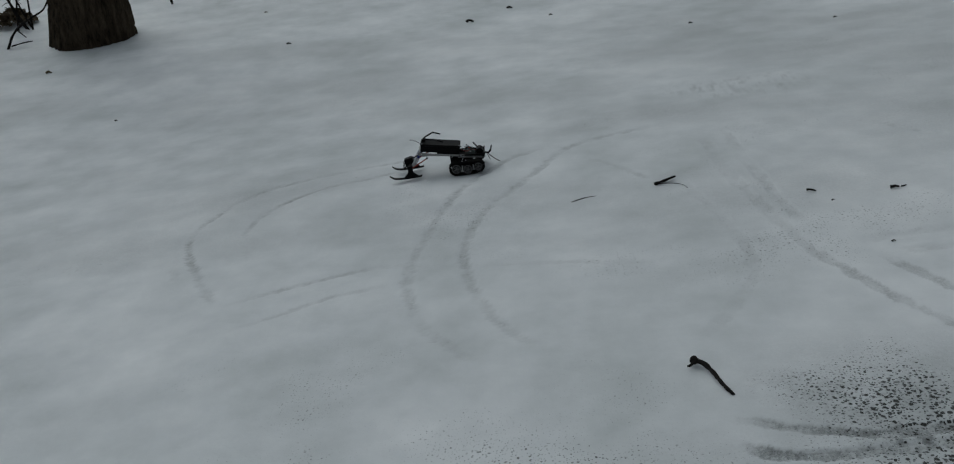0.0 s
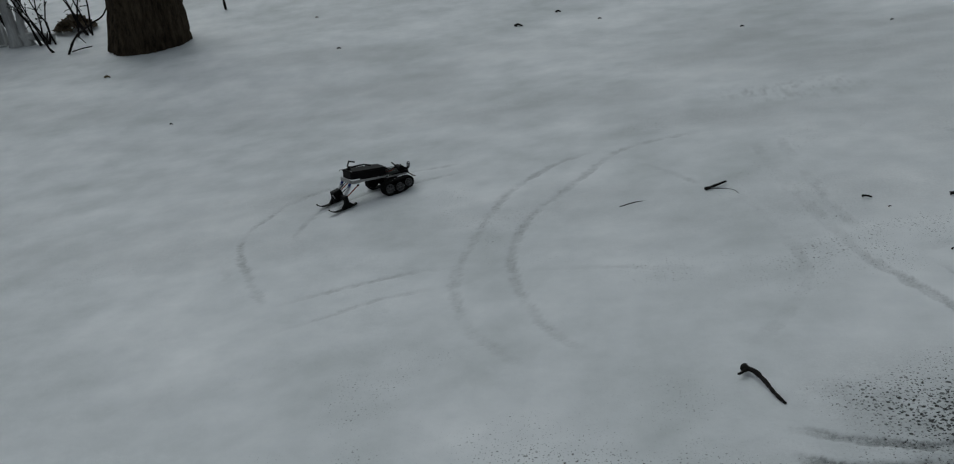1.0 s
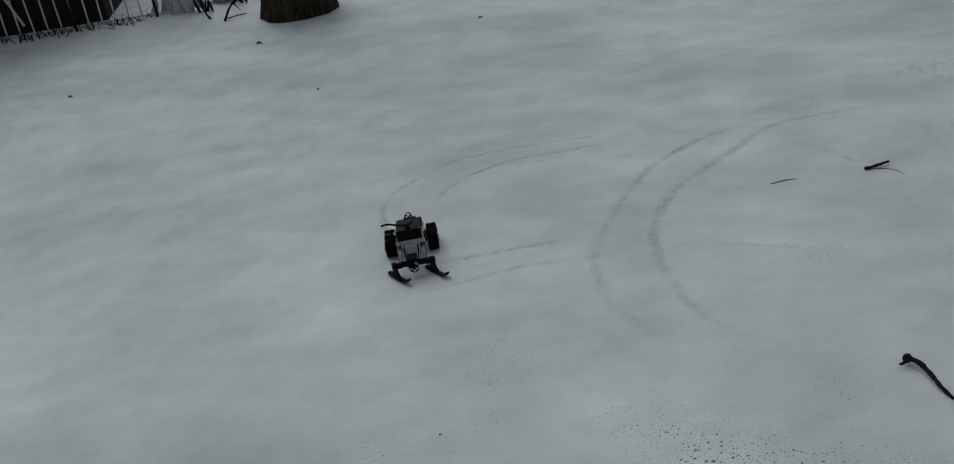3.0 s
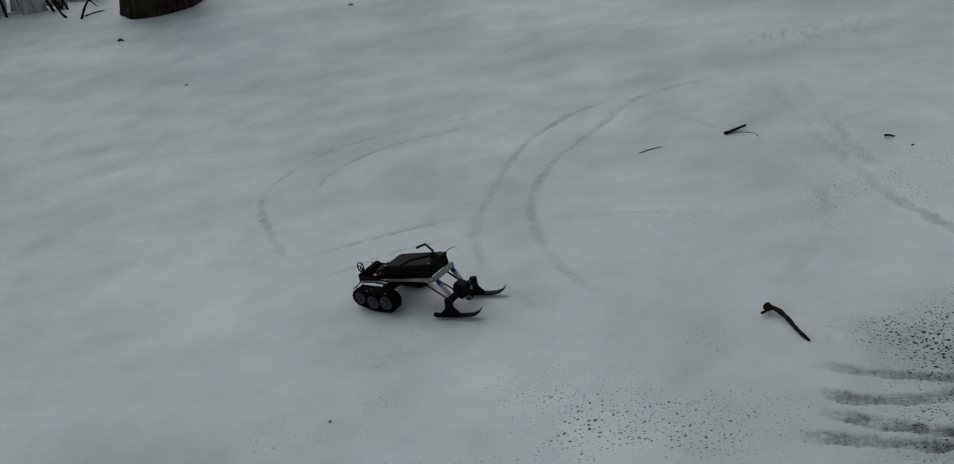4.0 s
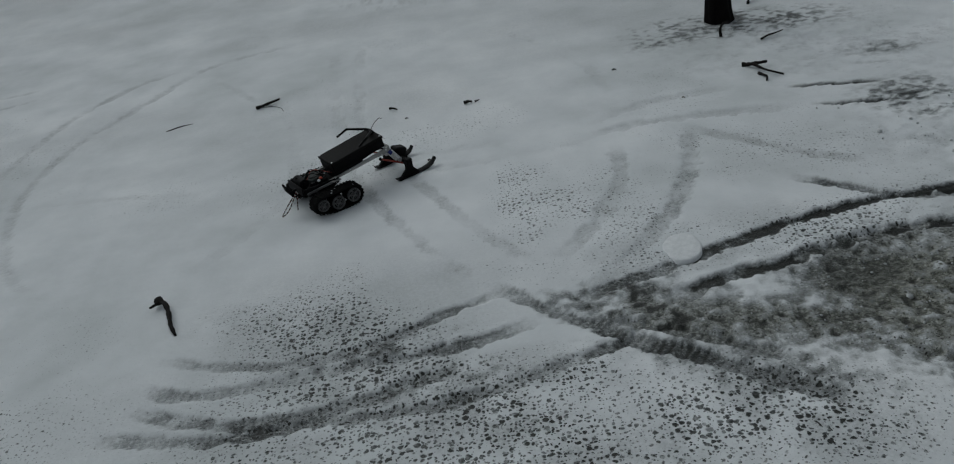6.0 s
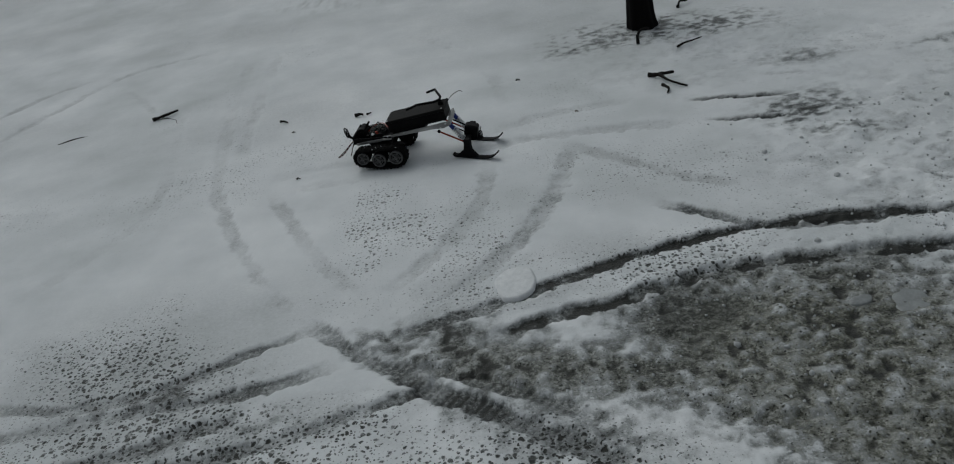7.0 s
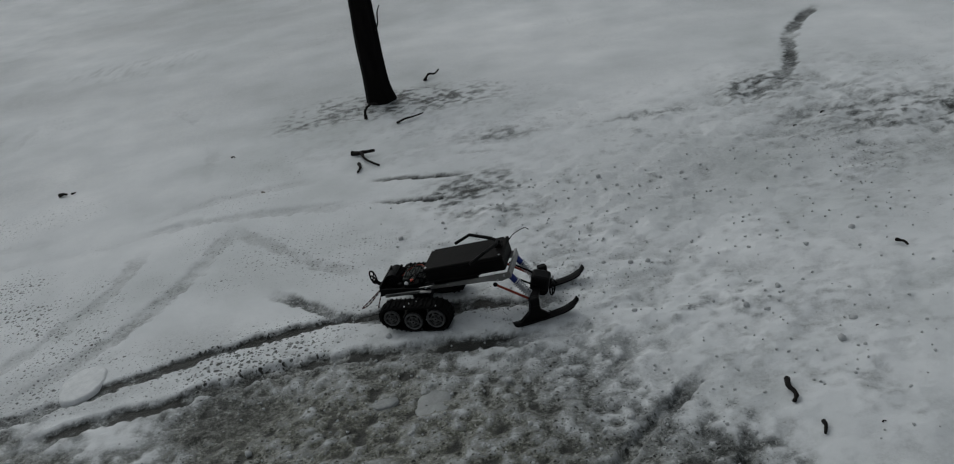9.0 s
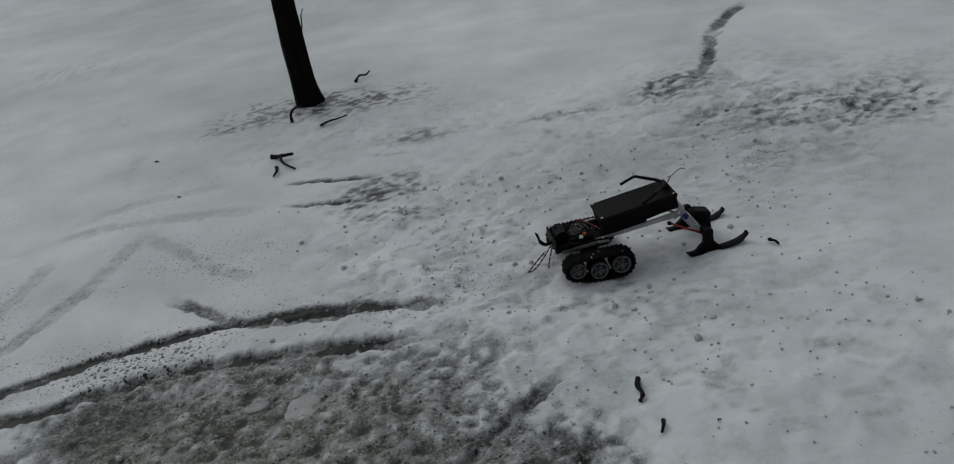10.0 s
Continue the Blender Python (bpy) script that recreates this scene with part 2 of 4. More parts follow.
def steps(edges):
    """Coordinates from (from, to, spacing) stretches, then growing towards both horizons."""
    inner = np.concatenate([np.arange(a, b - s * 0.5, s) for a, b, s in edges] + [[edges[-1][1]]])
    out, far = [inner], []
    s, p = edges[-1][2], inner[-1]
    while p < 260:
        s *= 1.16
        p += s
        far.append(p)
    s, p, near = edges[0][2], inner[0], []
    while p > -260:
        s *= 1.16
        p -= s
        near.append(p)
    return np.concatenate([near[::-1], inner, far])


GX = steps([(-1.9, 0.3, 0.016), (0.3, 4.3, 0.0072), (4.3, 5.6, 0.013)])
GY = steps([(1.0, 2.7, 0.0072), (2.7, 5.0, 0.012), (5.0, 9.0, 0.05)])
PX, PY = np.meshgrid(GX, GY)
near_fade = np.clip(1.6 - np.hypot(PX - 1.8, PY - 2.5) / 6.0, 0, 1)
HZ = hill(PX, PY) + 0.05 * fractal(PX, PY, 2.6, 11) * np.clip(np.hypot(PX - 1.8, PY - 2.5) / 5.0 - 0.5, 0, 1) + 0.006 * fractal(PX, PY, 0.7, 21) + 0.0022 * fractal(PX, PY, 0.09, 31)
WET_GREY = np.clip(0.16 * fractal(PX, PY * 1.8, 1.3, 41) + 0.03 + 0.05 * fractal(PX, PY * 1.5, 0.35, 45), 0, 0.2)
# Broad far area greyed a little to lower its brightness.
WET_GREY += 0.13 * np.clip(1.2 * np.exp(-(((PX - 2.3) / 2.6) ** 2 + ((PY - 7.0) / 2.2) ** 2)) * (0.8 + 0.8 * fractal(PX, PY * 1.6, 0.9, 47)), 0, 1.4)
TURF = np.zeros_like(PX)
PIT = np.zeros_like(PX)


def soft_spot(cx, cy, rx, ry, turn=0.0):
    """1 inside an ellipse, falling smoothly to 0 round its edge."""
    c, s = math.cos(radians(turn)), math.sin(radians(turn))
    dx, dy = PX - cx, PY - cy
    return np.exp(-(((dx * c + dy * s) / rx) ** 2 + ((dy * c - dx * s) / ry) ** 2) ** 1.5)


def groove(points, half=0.022, depth=0.007, wet=0.12, tread=0.0, ragged=0.6):
    """Presses a track of the runner belt into the snow along points."""
    run = [Vector((x, y, 0)) for x, y in points]
    run = smooth_path(run, 8)
    dist = np.full(PX.shape, 9.0)
    along = np.zeros(PX.shape)
    s0 = 0.0
    reach = half * 2.4
    for a, b in zip(run, run[1:]):
        d = b - a
        l2 = max(d.length_squared, 1e-9)
        i0, i1 = np.searchsorted(GX, (min(a.x, b.x) - reach, max(a.x, b.x) + reach))
        j0, j1 = np.searchsorted(GY, (min(a.y, b.y) - reach, max(a.y, b.y) + reach))
        x, y = PX[j0:j1, i0:i1], PY[j0:j1, i0:i1]
        t = np.clip(((x - a.x) * d.x + (y - a.y) * d.y) / l2, 0, 1)
        r = np.hypot(x - a.x - t * d.x, y - a.y - t * d.y)
        sub, alo = dist[j0:j1, i0:i1], along[j0:j1, i0:i1]
        nearer = r < sub
        sub[nearer] = r[nearer]
        alo[nearer] = (s0 + t * d.length)[nearer]
        s0 += d.length
    on = dist < reach
    x, y, r, s = PX[on], PY[on], dist[on], along[on]
    r = r + ragged * half * (fractal(x, y, 0.05, 71) + 0.7 * fractal(x, y, 0.018, 75))
    fade = np.clip(0.6 + 1.2 * fractal(x, y, 0.34, 79), 0.05, 1.1) if wet < 0.2 else np.clip(0.92 + 0.55 * fractal(x, y, 0.3, 79), 0.45, 1.1)
    ends = np.clip(np.minimum(s, s0 - s) / 0.12, 0, 1) * fade
    inside = np.clip((half * 1.15 - r) / (half * 0.35), 0, 1) * ends
    berm = np.exp(-((r - half * 1.45) / (half * 0.4)) ** 2) * ends
    bars = 0.5 + 0.5 * np.sin(s * 2 * math.pi / 0.021)
    HZ[on] += -depth * inside * (1 - tread * 0.6 * bars) + 0.10 * depth * berm + inside * 0.0016 * fractal(x, y, 0.022, 77)
    patchy = np.clip((1.05 if wet > 0.5 else 0.75) + 0.6 * fractal(x, y, 0.16, 81) + 0.55 * fractal(x, y, 0.035, 85), 0, 1.3)
    WET_GREY[on] = np.maximum(WET_GREY[on], wet * inside * patchy * (1 - tread * 0.45 * bars))


# soaked ground and bare lawn showing through
LAWN = np.clip(1.15 * soft_spot(2.95, 1.78, 0.52, 0.36, -14) + 0.9 * soft_spot(2.2, 1.86, 0.36, 0.09, -22) + 0.8 * soft_spot(3.3, 1.45, 0.5, 0.22, 0) + 0.8 * soft_spot(2.85, 2.04, 0.32, 0.07, 8)
               + 0.55 * soft_spot(3.45, 1.95, 0.22, 0.16, 30) + 0.55 * soft_spot(3.62, 1.62, 0.2, 0.25, 40), 0, 1)
crumbs = 0.5 + 1.30 * fractal(PX, PY, 0.024, 101, 2) + 0.22 * fractal(PX, PY, 0.20, 111)
lumpy = np.clip(LAWN * 1.4, 0, 1)
WET_GREY[:] = np.maximum(WET_GREY, np.clip(LAWN * 0.72 - 0.42 * crumbs + 0.15, 0, 1) * np.clip(LAWN * 2, 0, 1))
HZ += lumpy * (0.0070 * (crumbs - 0.9) - 0.006)
TURF[:] = np.clip(1.1 * soft_spot(2.95, 1.75, 0.50, 0.36, -14) + 0.6 * soft_spot(2.2, 1.86, 0.3, 0.10, -22) + 0.7 * soft_spot(3.3, 1.45, 0.5, 0.2, 0), 0, 1)
bare = np.clip(soft_spot(2.66, 1.96, 0.20, 0.07, 12) + 0.6 * soft_spot(2.74, 1.84, 0.24, 0.10, -10) * np.clip(0.8 + 0.9 * fractal(PX, PY, 0.05, 105), 0, 1.2), 0, 1)
WET_GREY[:] = np.maximum(WET_GREY, 0.86 * bare)
HZ -= 0.012 * bare
CHURN = np.clip(0.95 * soft_spot(3.45, 2.15, 0.45, 0.28, 10) + 0.65 * soft_spot(4.1, 1.8, 0.8, 0.5) + 0.6 * soft_spot(4.3, 2.9, 0.9, 0.6) + 0.65 * soft_spot(3.45, 2.7, 0.5, 0.4)
                + 0.5 * soft_spot(3.2, 3.7, 0.7, 0.5) + 0.7 * soft_spot(4.7, 3.3, 0.8, 0.6), 0, 1)
HZ += CHURN * (0.0115 * fractal(PX, PY, 0.06, 131, 4) + 0.013 * fractal(PX, PY, 0.2, 141))
# Hollows between the churned lumps greyed in colour, standing in for their weak shading.
WET_GREY[:] = np.maximum(WET_GREY, CHURN * np.clip(-0.40 * fractal(PX, PY, 0.06, 131, 4) - 0.22 * fractal(PX, PY, 0.2, 141) + 0.15 * fractal(PX, PY, 0.25, 151) + 0.02, 0, 0.45))
# Soaked patches; the last one only greys a far stretch of snow.
for cx, cy, rx, ry, turn, k in ((3.05, 4.05, 0.42, 0.20, -5, 1.0), (2.65, 4.05, 0.22, 0.18, 40, 0.8), (3.27, 2.98, 0.18, 0.16, 20, 0.95), (3.33, 2.80, 0.22, 0.07, -8, 0.6), (3.42, 3.48, 0.20, 0.08, 0, 0.50), (4.45, 3.52, 0.22, 0.15, 40, 1.0),
                              (4.85, 3.05, 0.45, 0.2, -12, 0.9), (5.12, 3.15, 0.2, 0.2, 0, 0.5), (4.6, 2.75, 0.2, 0.12, 30, 0.5), (3.95, 3.42, 0.24, 0.05, 5, 0.42), (3.3, 2.82, 0.25, 0.06, -5, 0.35), (1.42, 5.5, 0.5, 0.3, 0, 0.22)):
    rag = np.clip(0.42 + 0.55 * fractal(PX, PY, 0.13, 161, 3) + 1.25 * fractal(PX, PY * 1.3, 0.026, 165, 2), 0, 1.5)
    WET_GREY[:] = np.maximum(WET_GREY, k * soft_spot(cx, cy, rx, ry, turn) * rag)
blotch = np.clip(0.55 + 1.3 * fractal(PX, PY, 0.30, 171), 0, 1.3)
MELT = np.clip(0.85 * soft_spot(1.17, 2.08, 0.36, 0.16, -14) + 0.5 * soft_spot(1.2, 1.86, 0.5, 0.16, 4) + 0.85 * soft_spot(1.35, 1.56, 0.55, 0.15, -4) + 0.5 * soft_spot(1.3, 1.79, 0.35, 0.05, 4) + 1.15 * soft_spot(2.0, 1.52, 0.62, 0.26, -12)
               + 0.95 * soft_spot(2.5, 2.2, 0.6, 0.17, 6) + 0.55 * soft_spot(3.0, 4.05, 0.45, 0.2) + 0.5 * soft_spot(1.28, 2.3, 0.18, 0.12, 10), 0, 1) * np.clip(0.6 + 0.6 * blotch, 0, 1)
FAINT = np.clip(0.9 * soft_spot(-0.05, 1.78, 0.95, 0.32) + 0.8 * soft_spot(1.85, 2.45, 0.5, 0.4) + 0.75 * soft_spot(2.6, 2.65, 0.8, 0.4) + 0.6 * soft_spot(1.5, 3.4, 0.8, 0.8) + 0.35 * soft_spot(0.5, 3.0, 0.9, 0.6), 0, 1) * np.clip(blotch, 0, 1)
WET_GREY[:] = np.maximum(WET_GREY, 0.30 * MELT * np.clip(0.6 + 1.2 * fractal(PX, PY, 0.11, 181), 0, 1))
for cx, cy, rx, ry, turn, k in ((1.33, 1.90, 0.24, 0.055, 12, 0.65), (1.36, 1.72, 0.24, 0.035, 6, 0.65), (1.97, 2.0, 0.17, 0.08, 0, 1.2), (2.05, 1.90, 0.2, 0.07, -30, 1.1), (2.18, 2.07, 0.16, 0.04, 18, 0.5), (2.35, 2.0, 0.25, 0.05, 15, 0.6),
                              (1.62, 1.74, 0.3, 0.04, 8, 0.45), (2.3, 1.62, 0.25, 0.12, -30, 0.6), (2.15, 1.74, 0.26, 0.09, -10, 0.5)):
    rag = np.clip(0.55 + 0.8 * fractal(PX, PY, 0.10, 191, 3) + 1.0 * fractal(PX, PY, 0.03, 195, 2), 0, 1.4)
    WET_GREY[:] = np.maximum(WET_GREY, k * soft_spot(cx, cy, rx, ry, turn) * rag)
PIT[:] = np.clip(np.maximum(MELT * 1.0, FAINT * 0.75), 0, 1)
PIT[:] = np.maximum(PIT, 0.16 * CHURN * np.clip(blotch - 0.1, 0, 1))
PIT[:] = np.maximum(PIT, 0.5 * np.clip(LAWN * 1.3, 0, 1))
PIT[:] = np.maximum(PIT, 0.6 * soft_spot(3.1, 2.25, 0.8, 0.22, 8) * np.clip(blotch + 0.1, 0, 1))
for cx, cy, rx, ry, turn in ((2.24, 2.17, 0.07, 0.08, 0), (1.74, 1.885, 0.19, 0.045, 14)):
    smear = soft_spot(cx, cy, rx, ry, turn)
    PIT *= 1 - smear
    WET_GREY *= 1 - 0.8 * smear
PIT[:] = np.maximum(PIT, 0.42 * near_fade * np.clip(fractal(PX, PY, 0.5, 221) * 1.6, 0, 1))
WET_GREY[:] = np.maximum(WET_GREY, CHURN * np.clip(-0.02 + 0.48 * fractal(PX, PY * 1.3, 0.030, 361, 3) + 0.34 * fractal(PX, PY, 0.13, 371), 0, 0.5))

# belt and runner tracks, soaked ones
groove([(1.87, 2.0), (1.99, 2.04), (2.14, 2.08), (2.30, 2.15), (2.44, 2.20), (2.59, 2.25), (2.75, 2.28), (2.92, 2.3), (3.08, 2.3), (3.29, 2.27), (3.5, 2.22)], 0.023, 0.011, 0.98)
groove([(2.09, 1.93), (2.30, 2.01), (2.45, 2.04), (2.57, 2.08), (2.7, 2.11), (2.83, 2.13), (2.97, 2.125), (3.12, 2.12), (3.29, 2.10), (3.43, 2.09)], 0.024, 0.013, 1.0)
groove([(1.66, 2.15), (1.80, 1.99), (1.91, 1.89), (2.02, 1.79), (2.17, 1.68), (2.30, 1.58), (2.45, 1.45)], 0.028, 0.012, 0.74, 0.5)
groove([(1.85, 1.98), (1.95, 1.90), (2.1, 1.82), (2.25, 1.72), (2.39, 1.60)], 0.024, 0.012, 0.6, 0.5)
groove([(0.75, 2.0), (0.96, 1.93), (1.16, 1.9), (1.29, 1.92), (1.41, 1.96), (1.53, 2.02), (1.72, 2.1)], 0.020, 0.008, 0.62, 0.4)
groove([(0.71, 1.9), (0.87, 1.83), (1.03, 1.83), (1.22, 1.85), (1.43, 1.86), (1.61, 1.88), (1.79, 1.94)], 0.022, 0.008, 0.60, 0.4)
groove([(0.71, 1.81), (0.88, 1.74), (1.04, 1.69), (1.19, 1.69), (1.34, 1.72), (1.43, 1.75), (1.6, 1.79)], 0.024, 0.010, 0.80, 0.4)
groove([(0.64, 1.72), (0.81, 1.68), (0.98, 1.65), (1.19, 1.665), (1.38, 1.66), (1.56, 1.67), (1.72, 1.71), (1.88, 1.76), (2.07, 1.84)], 0.021, 0.009, 0.76, 0.4)
groove([(3.40, 1.50), (3.48, 1.61), (3.53, 1.67), (3.64, 1.78), (3.74, 1.87)], 0.015, 0.012, 0.62)
groove([(2.55, 1.62), (2.76, 1.57), (2.96, 1.53), (3.12, 1.51), (3.22, 1.52), (3.36, 1.55), (3.52, 1.63)], 0.022, 0.012, 0.7)
groove([(5.11, 4.57), (4.86, 4.24), (4.73, 3.95), (4.65, 3.72), (4.49, 3.52), (4.36, 3.40)], 0.030, 0.010, 0.85, 0.5)
groove([(4.64, 3.68), (4.69, 3.41), (4.71, 3.22), (4.73, 3.04)], 0.026, 0.007, 0.5, 0.4)
groove([(5.10, 3.10), (5.16, 3.08), (5.23, 3.12), (5.28, 3.15)], 0.010, 0.010, 0.75)
groove([(3.80, 1.66), (3.75, 1.62), (3.70, 1.55), (3.66, 1.46)], 0.016, 0.010, 0.6)
groove([(2.90, 3.22), (2.99, 3.20), (3.17, 3.165), (3.29, 3.14)], 0.014, 0.010, 0.85)
groove([(2.92, 3.02), (3.0, 3.0), (3.10, 2.975), (3.3, 2.95)], 0.013, 0.010, 0.85)
groove([(3.2, 3.37), (3.3, 3.34), (3.42, 3.31)], 0.012, 0.008, 0.5)
# fainter ones: mostly a soft grey tone, with little depth
groove([(1.18, 3.15), (1.29, 2.81), (1.41, 2.55), (1.54, 2.30), (1.67, 2.14)], 0.022, 0.0035, 0.25)
groove([(1.43, 2.94), (1.5, 2.78), (1.6, 2.56), (1.73, 2.33), (1.84, 2.17)], 0.022, 0.0030, 0.22)
groove([(2.47, 2.99), (2.39, 2.70), (2.29, 2.47), (2.17, 2.29), (2.05, 2.14), (1.89, 2.0)], 0.030, 0.0045, 0.36)
groove([(2.18, 2.92), (2.15, 2.68), (2.09, 2.51), (1.97, 2.33), (1.84, 2.18)], 0.030, 0.0035, 0.22)
groove([(2.44, 2.99), (2.62, 2.80), (2.76, 2.65), (2.93, 2.53)], 0.024, 0.006, 0.36)
groove([(2.65, 2.51), (2.78, 2.40), (2.92, 2.29), (3.09, 2.27), (3.32, 2.24)], 0.022, 0.009, 0.6, 0.3)
groove([(0.86, 4.82), (0.55, 4.74), (0.31, 4.57), (0.12, 4.17), (-0.07, 3.76), (-0.13, 3.38), (-0.08, 3.02), (0.04, 2.7), (0.2, 2.47)], 0.022, 0.0050, 0.25, 0.6)
groove([(0.21, 4.66), (-0.02, 4.47), (-0.22, 4.09), (-0.31, 3.63), (-0.34, 3.24), (-0.32, 2.96), (-0.2, 2.65), (0.02, 2.38)], 0.022, 0.0050, 0.25, 0.6)
groove([(-0.57, 4.68), (-0.98, 4.57), (-1.38, 4.36), (-1.54, 4.02), (-1.54, 3.71), (-1.35, 3.33), (-1.14, 3.0)], 0.018, 0.0050, 0.27, 0.4)
groove([(-0.51, 4.52), (-0.8, 4.41), (-1.05, 4.29), (-1.24, 4.03), (-1.26, 3.72), (-1.12, 3.41)], 0.018, 0.0050, 0.27, 0.4)
groove([(-1.61, 3.73), (-1.5, 3.42), (-1.33, 3.15)], 0.02, 0.0042, 0.11)
groove([(-1.1, 2.97), (-0.95, 3.05), (-0.74, 3.14), (-0.44, 3.22), (-0.07, 3.15), (0.23, 3.12), (0.65, 3.02)], 0.016, 0.0035, 0.19)
groove([(-1.04, 2.74), (-0.83, 2.85), (-0.64, 2.97), (-0.36, 3.05), (-0.07, 3.13)], 0.016, 0.0035, 0.18)
groove([(1.21, 5.28), (1.17, 4.42), (1.21, 3.75), (1.25, 3.25)], 0.026, 0.0030, 0.15)
groove([(0.83, 3.95), (0.95, 3.45), (0.99, 3.13), (0.98, 2.86), (0.85, 2.61), (0.73, 2.44)], 0.024, 0.0030, 0.15, 0.5)
groove([(1.03, 4.52), (1.09, 3.82), (1.18, 3.21), (1.24, 2.9)], 0.026, 0.0030, 0.15)
groove([(1.21, 4.77), (1.62, 4.65), (2.03, 4.29), (2.21, 3.84), (2.26, 3.4)], 0.028, 0.0048, 0.16)
groove([(1.39, 3.07), (1.68, 3.09), (2.04, 3.13), (2.45, 3.27), (2.79, 3.29)], 0.028, 0.0054, 0.18)
groove([(1.47, 2.93), (1.89, 2.97), (2.27, 3.07), (2.62, 3.06), (2.94, 3.01)], 0.028, 0.0054, 0.19)
groove([(0.86, 4.80), (1.15, 4.86), (1.5, 4.9)], 0.02, 0.0048, 0.16)
groove([(0.30, 4.50), (0.55, 4.20), (0.74, 3.90)], 0.018, 0.0042, 0.13, 0.5)

ny, nx = PX.shape
sheet = bpy.data.meshes.new("ground")
sheet.vertices.add(nx * ny)
sheet.vertices.foreach_set("co", np.stack([PX, PY, HZ], -1).astype(np.float32).ravel())
ids = np.arange(nx * ny).reshape(ny, nx)
quads = np.stack([ids[:-1, :-1], ids[:-1, 1:], ids[1:, 1:], ids[1:, :-1]], -1).reshape(-1, 4)
sheet.loops.add(quads.size)
sheet.loops.foreach_set("vertex_index", quads.astype(np.int32).ravel())
sheet.polygons.add(len(quads))
sheet.polygons.foreach_set("loop_start", np.arange(0, quads.size, 4, dtype=np.int32))
sheet.polygons.foreach_set("use_smooth", np.ones(len(quads), dtype=bool))
for key, field in (("wet", WET_GREY), ("turf", TURF), ("pit", PIT)):
    sheet.attributes.new(key, "FLOAT", "POINT").data.foreach_set("value", np.clip(field, 0, 1).astype(np.float32).ravel())
sheet.update()
sheet.validate()
sheet.materials.append(SNOW)
ground = tagged(new("ground", sheet), "old white snow with grey tracks and olive slush", "snow", kind="structure")


def height(x, y):
    """The snow's height at a place."""
    i, j = min(max(np.searchsorted(GX, x), 1), nx - 1), min(max(np.searchsorted(GY, y), 1), ny - 1)
    f, g = (x - GX[i - 1]) / (GX[i] - GX[i - 1]), (y - GY[j - 1]) / (GY[j] - GY[j - 1])
    a = HZ[j - 1, i - 1] * (1 - f) + HZ[j - 1, i] * f
    b = HZ[j, i - 1] * (1 - f) + HZ[j, i] * f
    return float(a * (1 - g) + b * g)


# ---- trees ----
def trunk_mesh(base, lean, h, r0, r1, flare, sides, rings, ridge, seed, crook=0.0):
    """A tapered trunk with a root flare and furrowed bark, from below the snow up."""
    bm = bmesh.new()
    rows = []
    for i in range(rings + 1):
        t = i / rings
        z = -0.25 + (h + 0.25) * t ** 1.7
        r = r0 + (r1 - r0) * t ** 1.2 + flare * math.exp(-max(z, 0) / (r0 * 0.9))
        row = []
        for k in range(sides):
            a = 2 * math.pi * k / sides
            q = Vector((math.cos(a) * 2.2, math.sin(a) * 2.2, z * 0.9))
            lump = noise.noise(q * 0.8 + Vector((seed, 0, 0))) * 0.10
            furrow = noise.noise(Vector((math.cos(a) * r * 22, math.sin(a) * r * 22, z * 4.0 + seed)))
            rr = r * (1 + lump) - ridge * (1 - min(1, abs(furrow) * 3.2)) + 0.02 * r * math.sin(a * 5 + seed) * math.exp(-max(z, 0) / r0)
            bow = crook * math.exp(-max(z, 0) / 0.16)
            row.append(bm.verts.new((rr * math.cos(a) + lean[0] * z + bow, rr * math.sin(a) + lean[1] * z, z)))
        rows.append(row)
    for a, b in zip(rows, rows[1:]):
        for k in range(sides):
            bm.faces.new((a[k], a[(k + 1) % sides], b[(k + 1) % sides], b[k]))
    bm.faces.new(rows[-1])
    return bm


def limb_mesh(start, aim, length, r, seed, depth=3):
    """A bare limb that forks into twigs."""
    rng = random.Random(seed)
    bm = bmesh.new()

    def grow(p, d, l, r, n):
        pts, rad = [Vector(p)], [r]
        for i in range(6):
            d = (d + Vector((rng.uniform(-1, 1), rng.uniform(-1, 1), rng.uniform(-0.3, 0.7))) * 0.18).normalized()
            pts.append(pts[-1] + d * (l / 6))
            rad.append(r * (1 - 0.11 * (i + 1)))
        tube(bm, pts, rad, 6 if n > 1 else 4)
        if n > 0:
            for i in (2, 3, 4, 5, 6):
                side = Vector((rng.uniform(-1, 1), rng.uniform(-1, 1), rng.uniform(-0.1, 0.8)))
                grow(pts[i], (d + side).normalized(), l * rng.uniform(0.4, 0.6), rad[i] * 0.6, n - 1)
    grow(start, Vector(aim).normalized(), length, r, depth)
    return bm


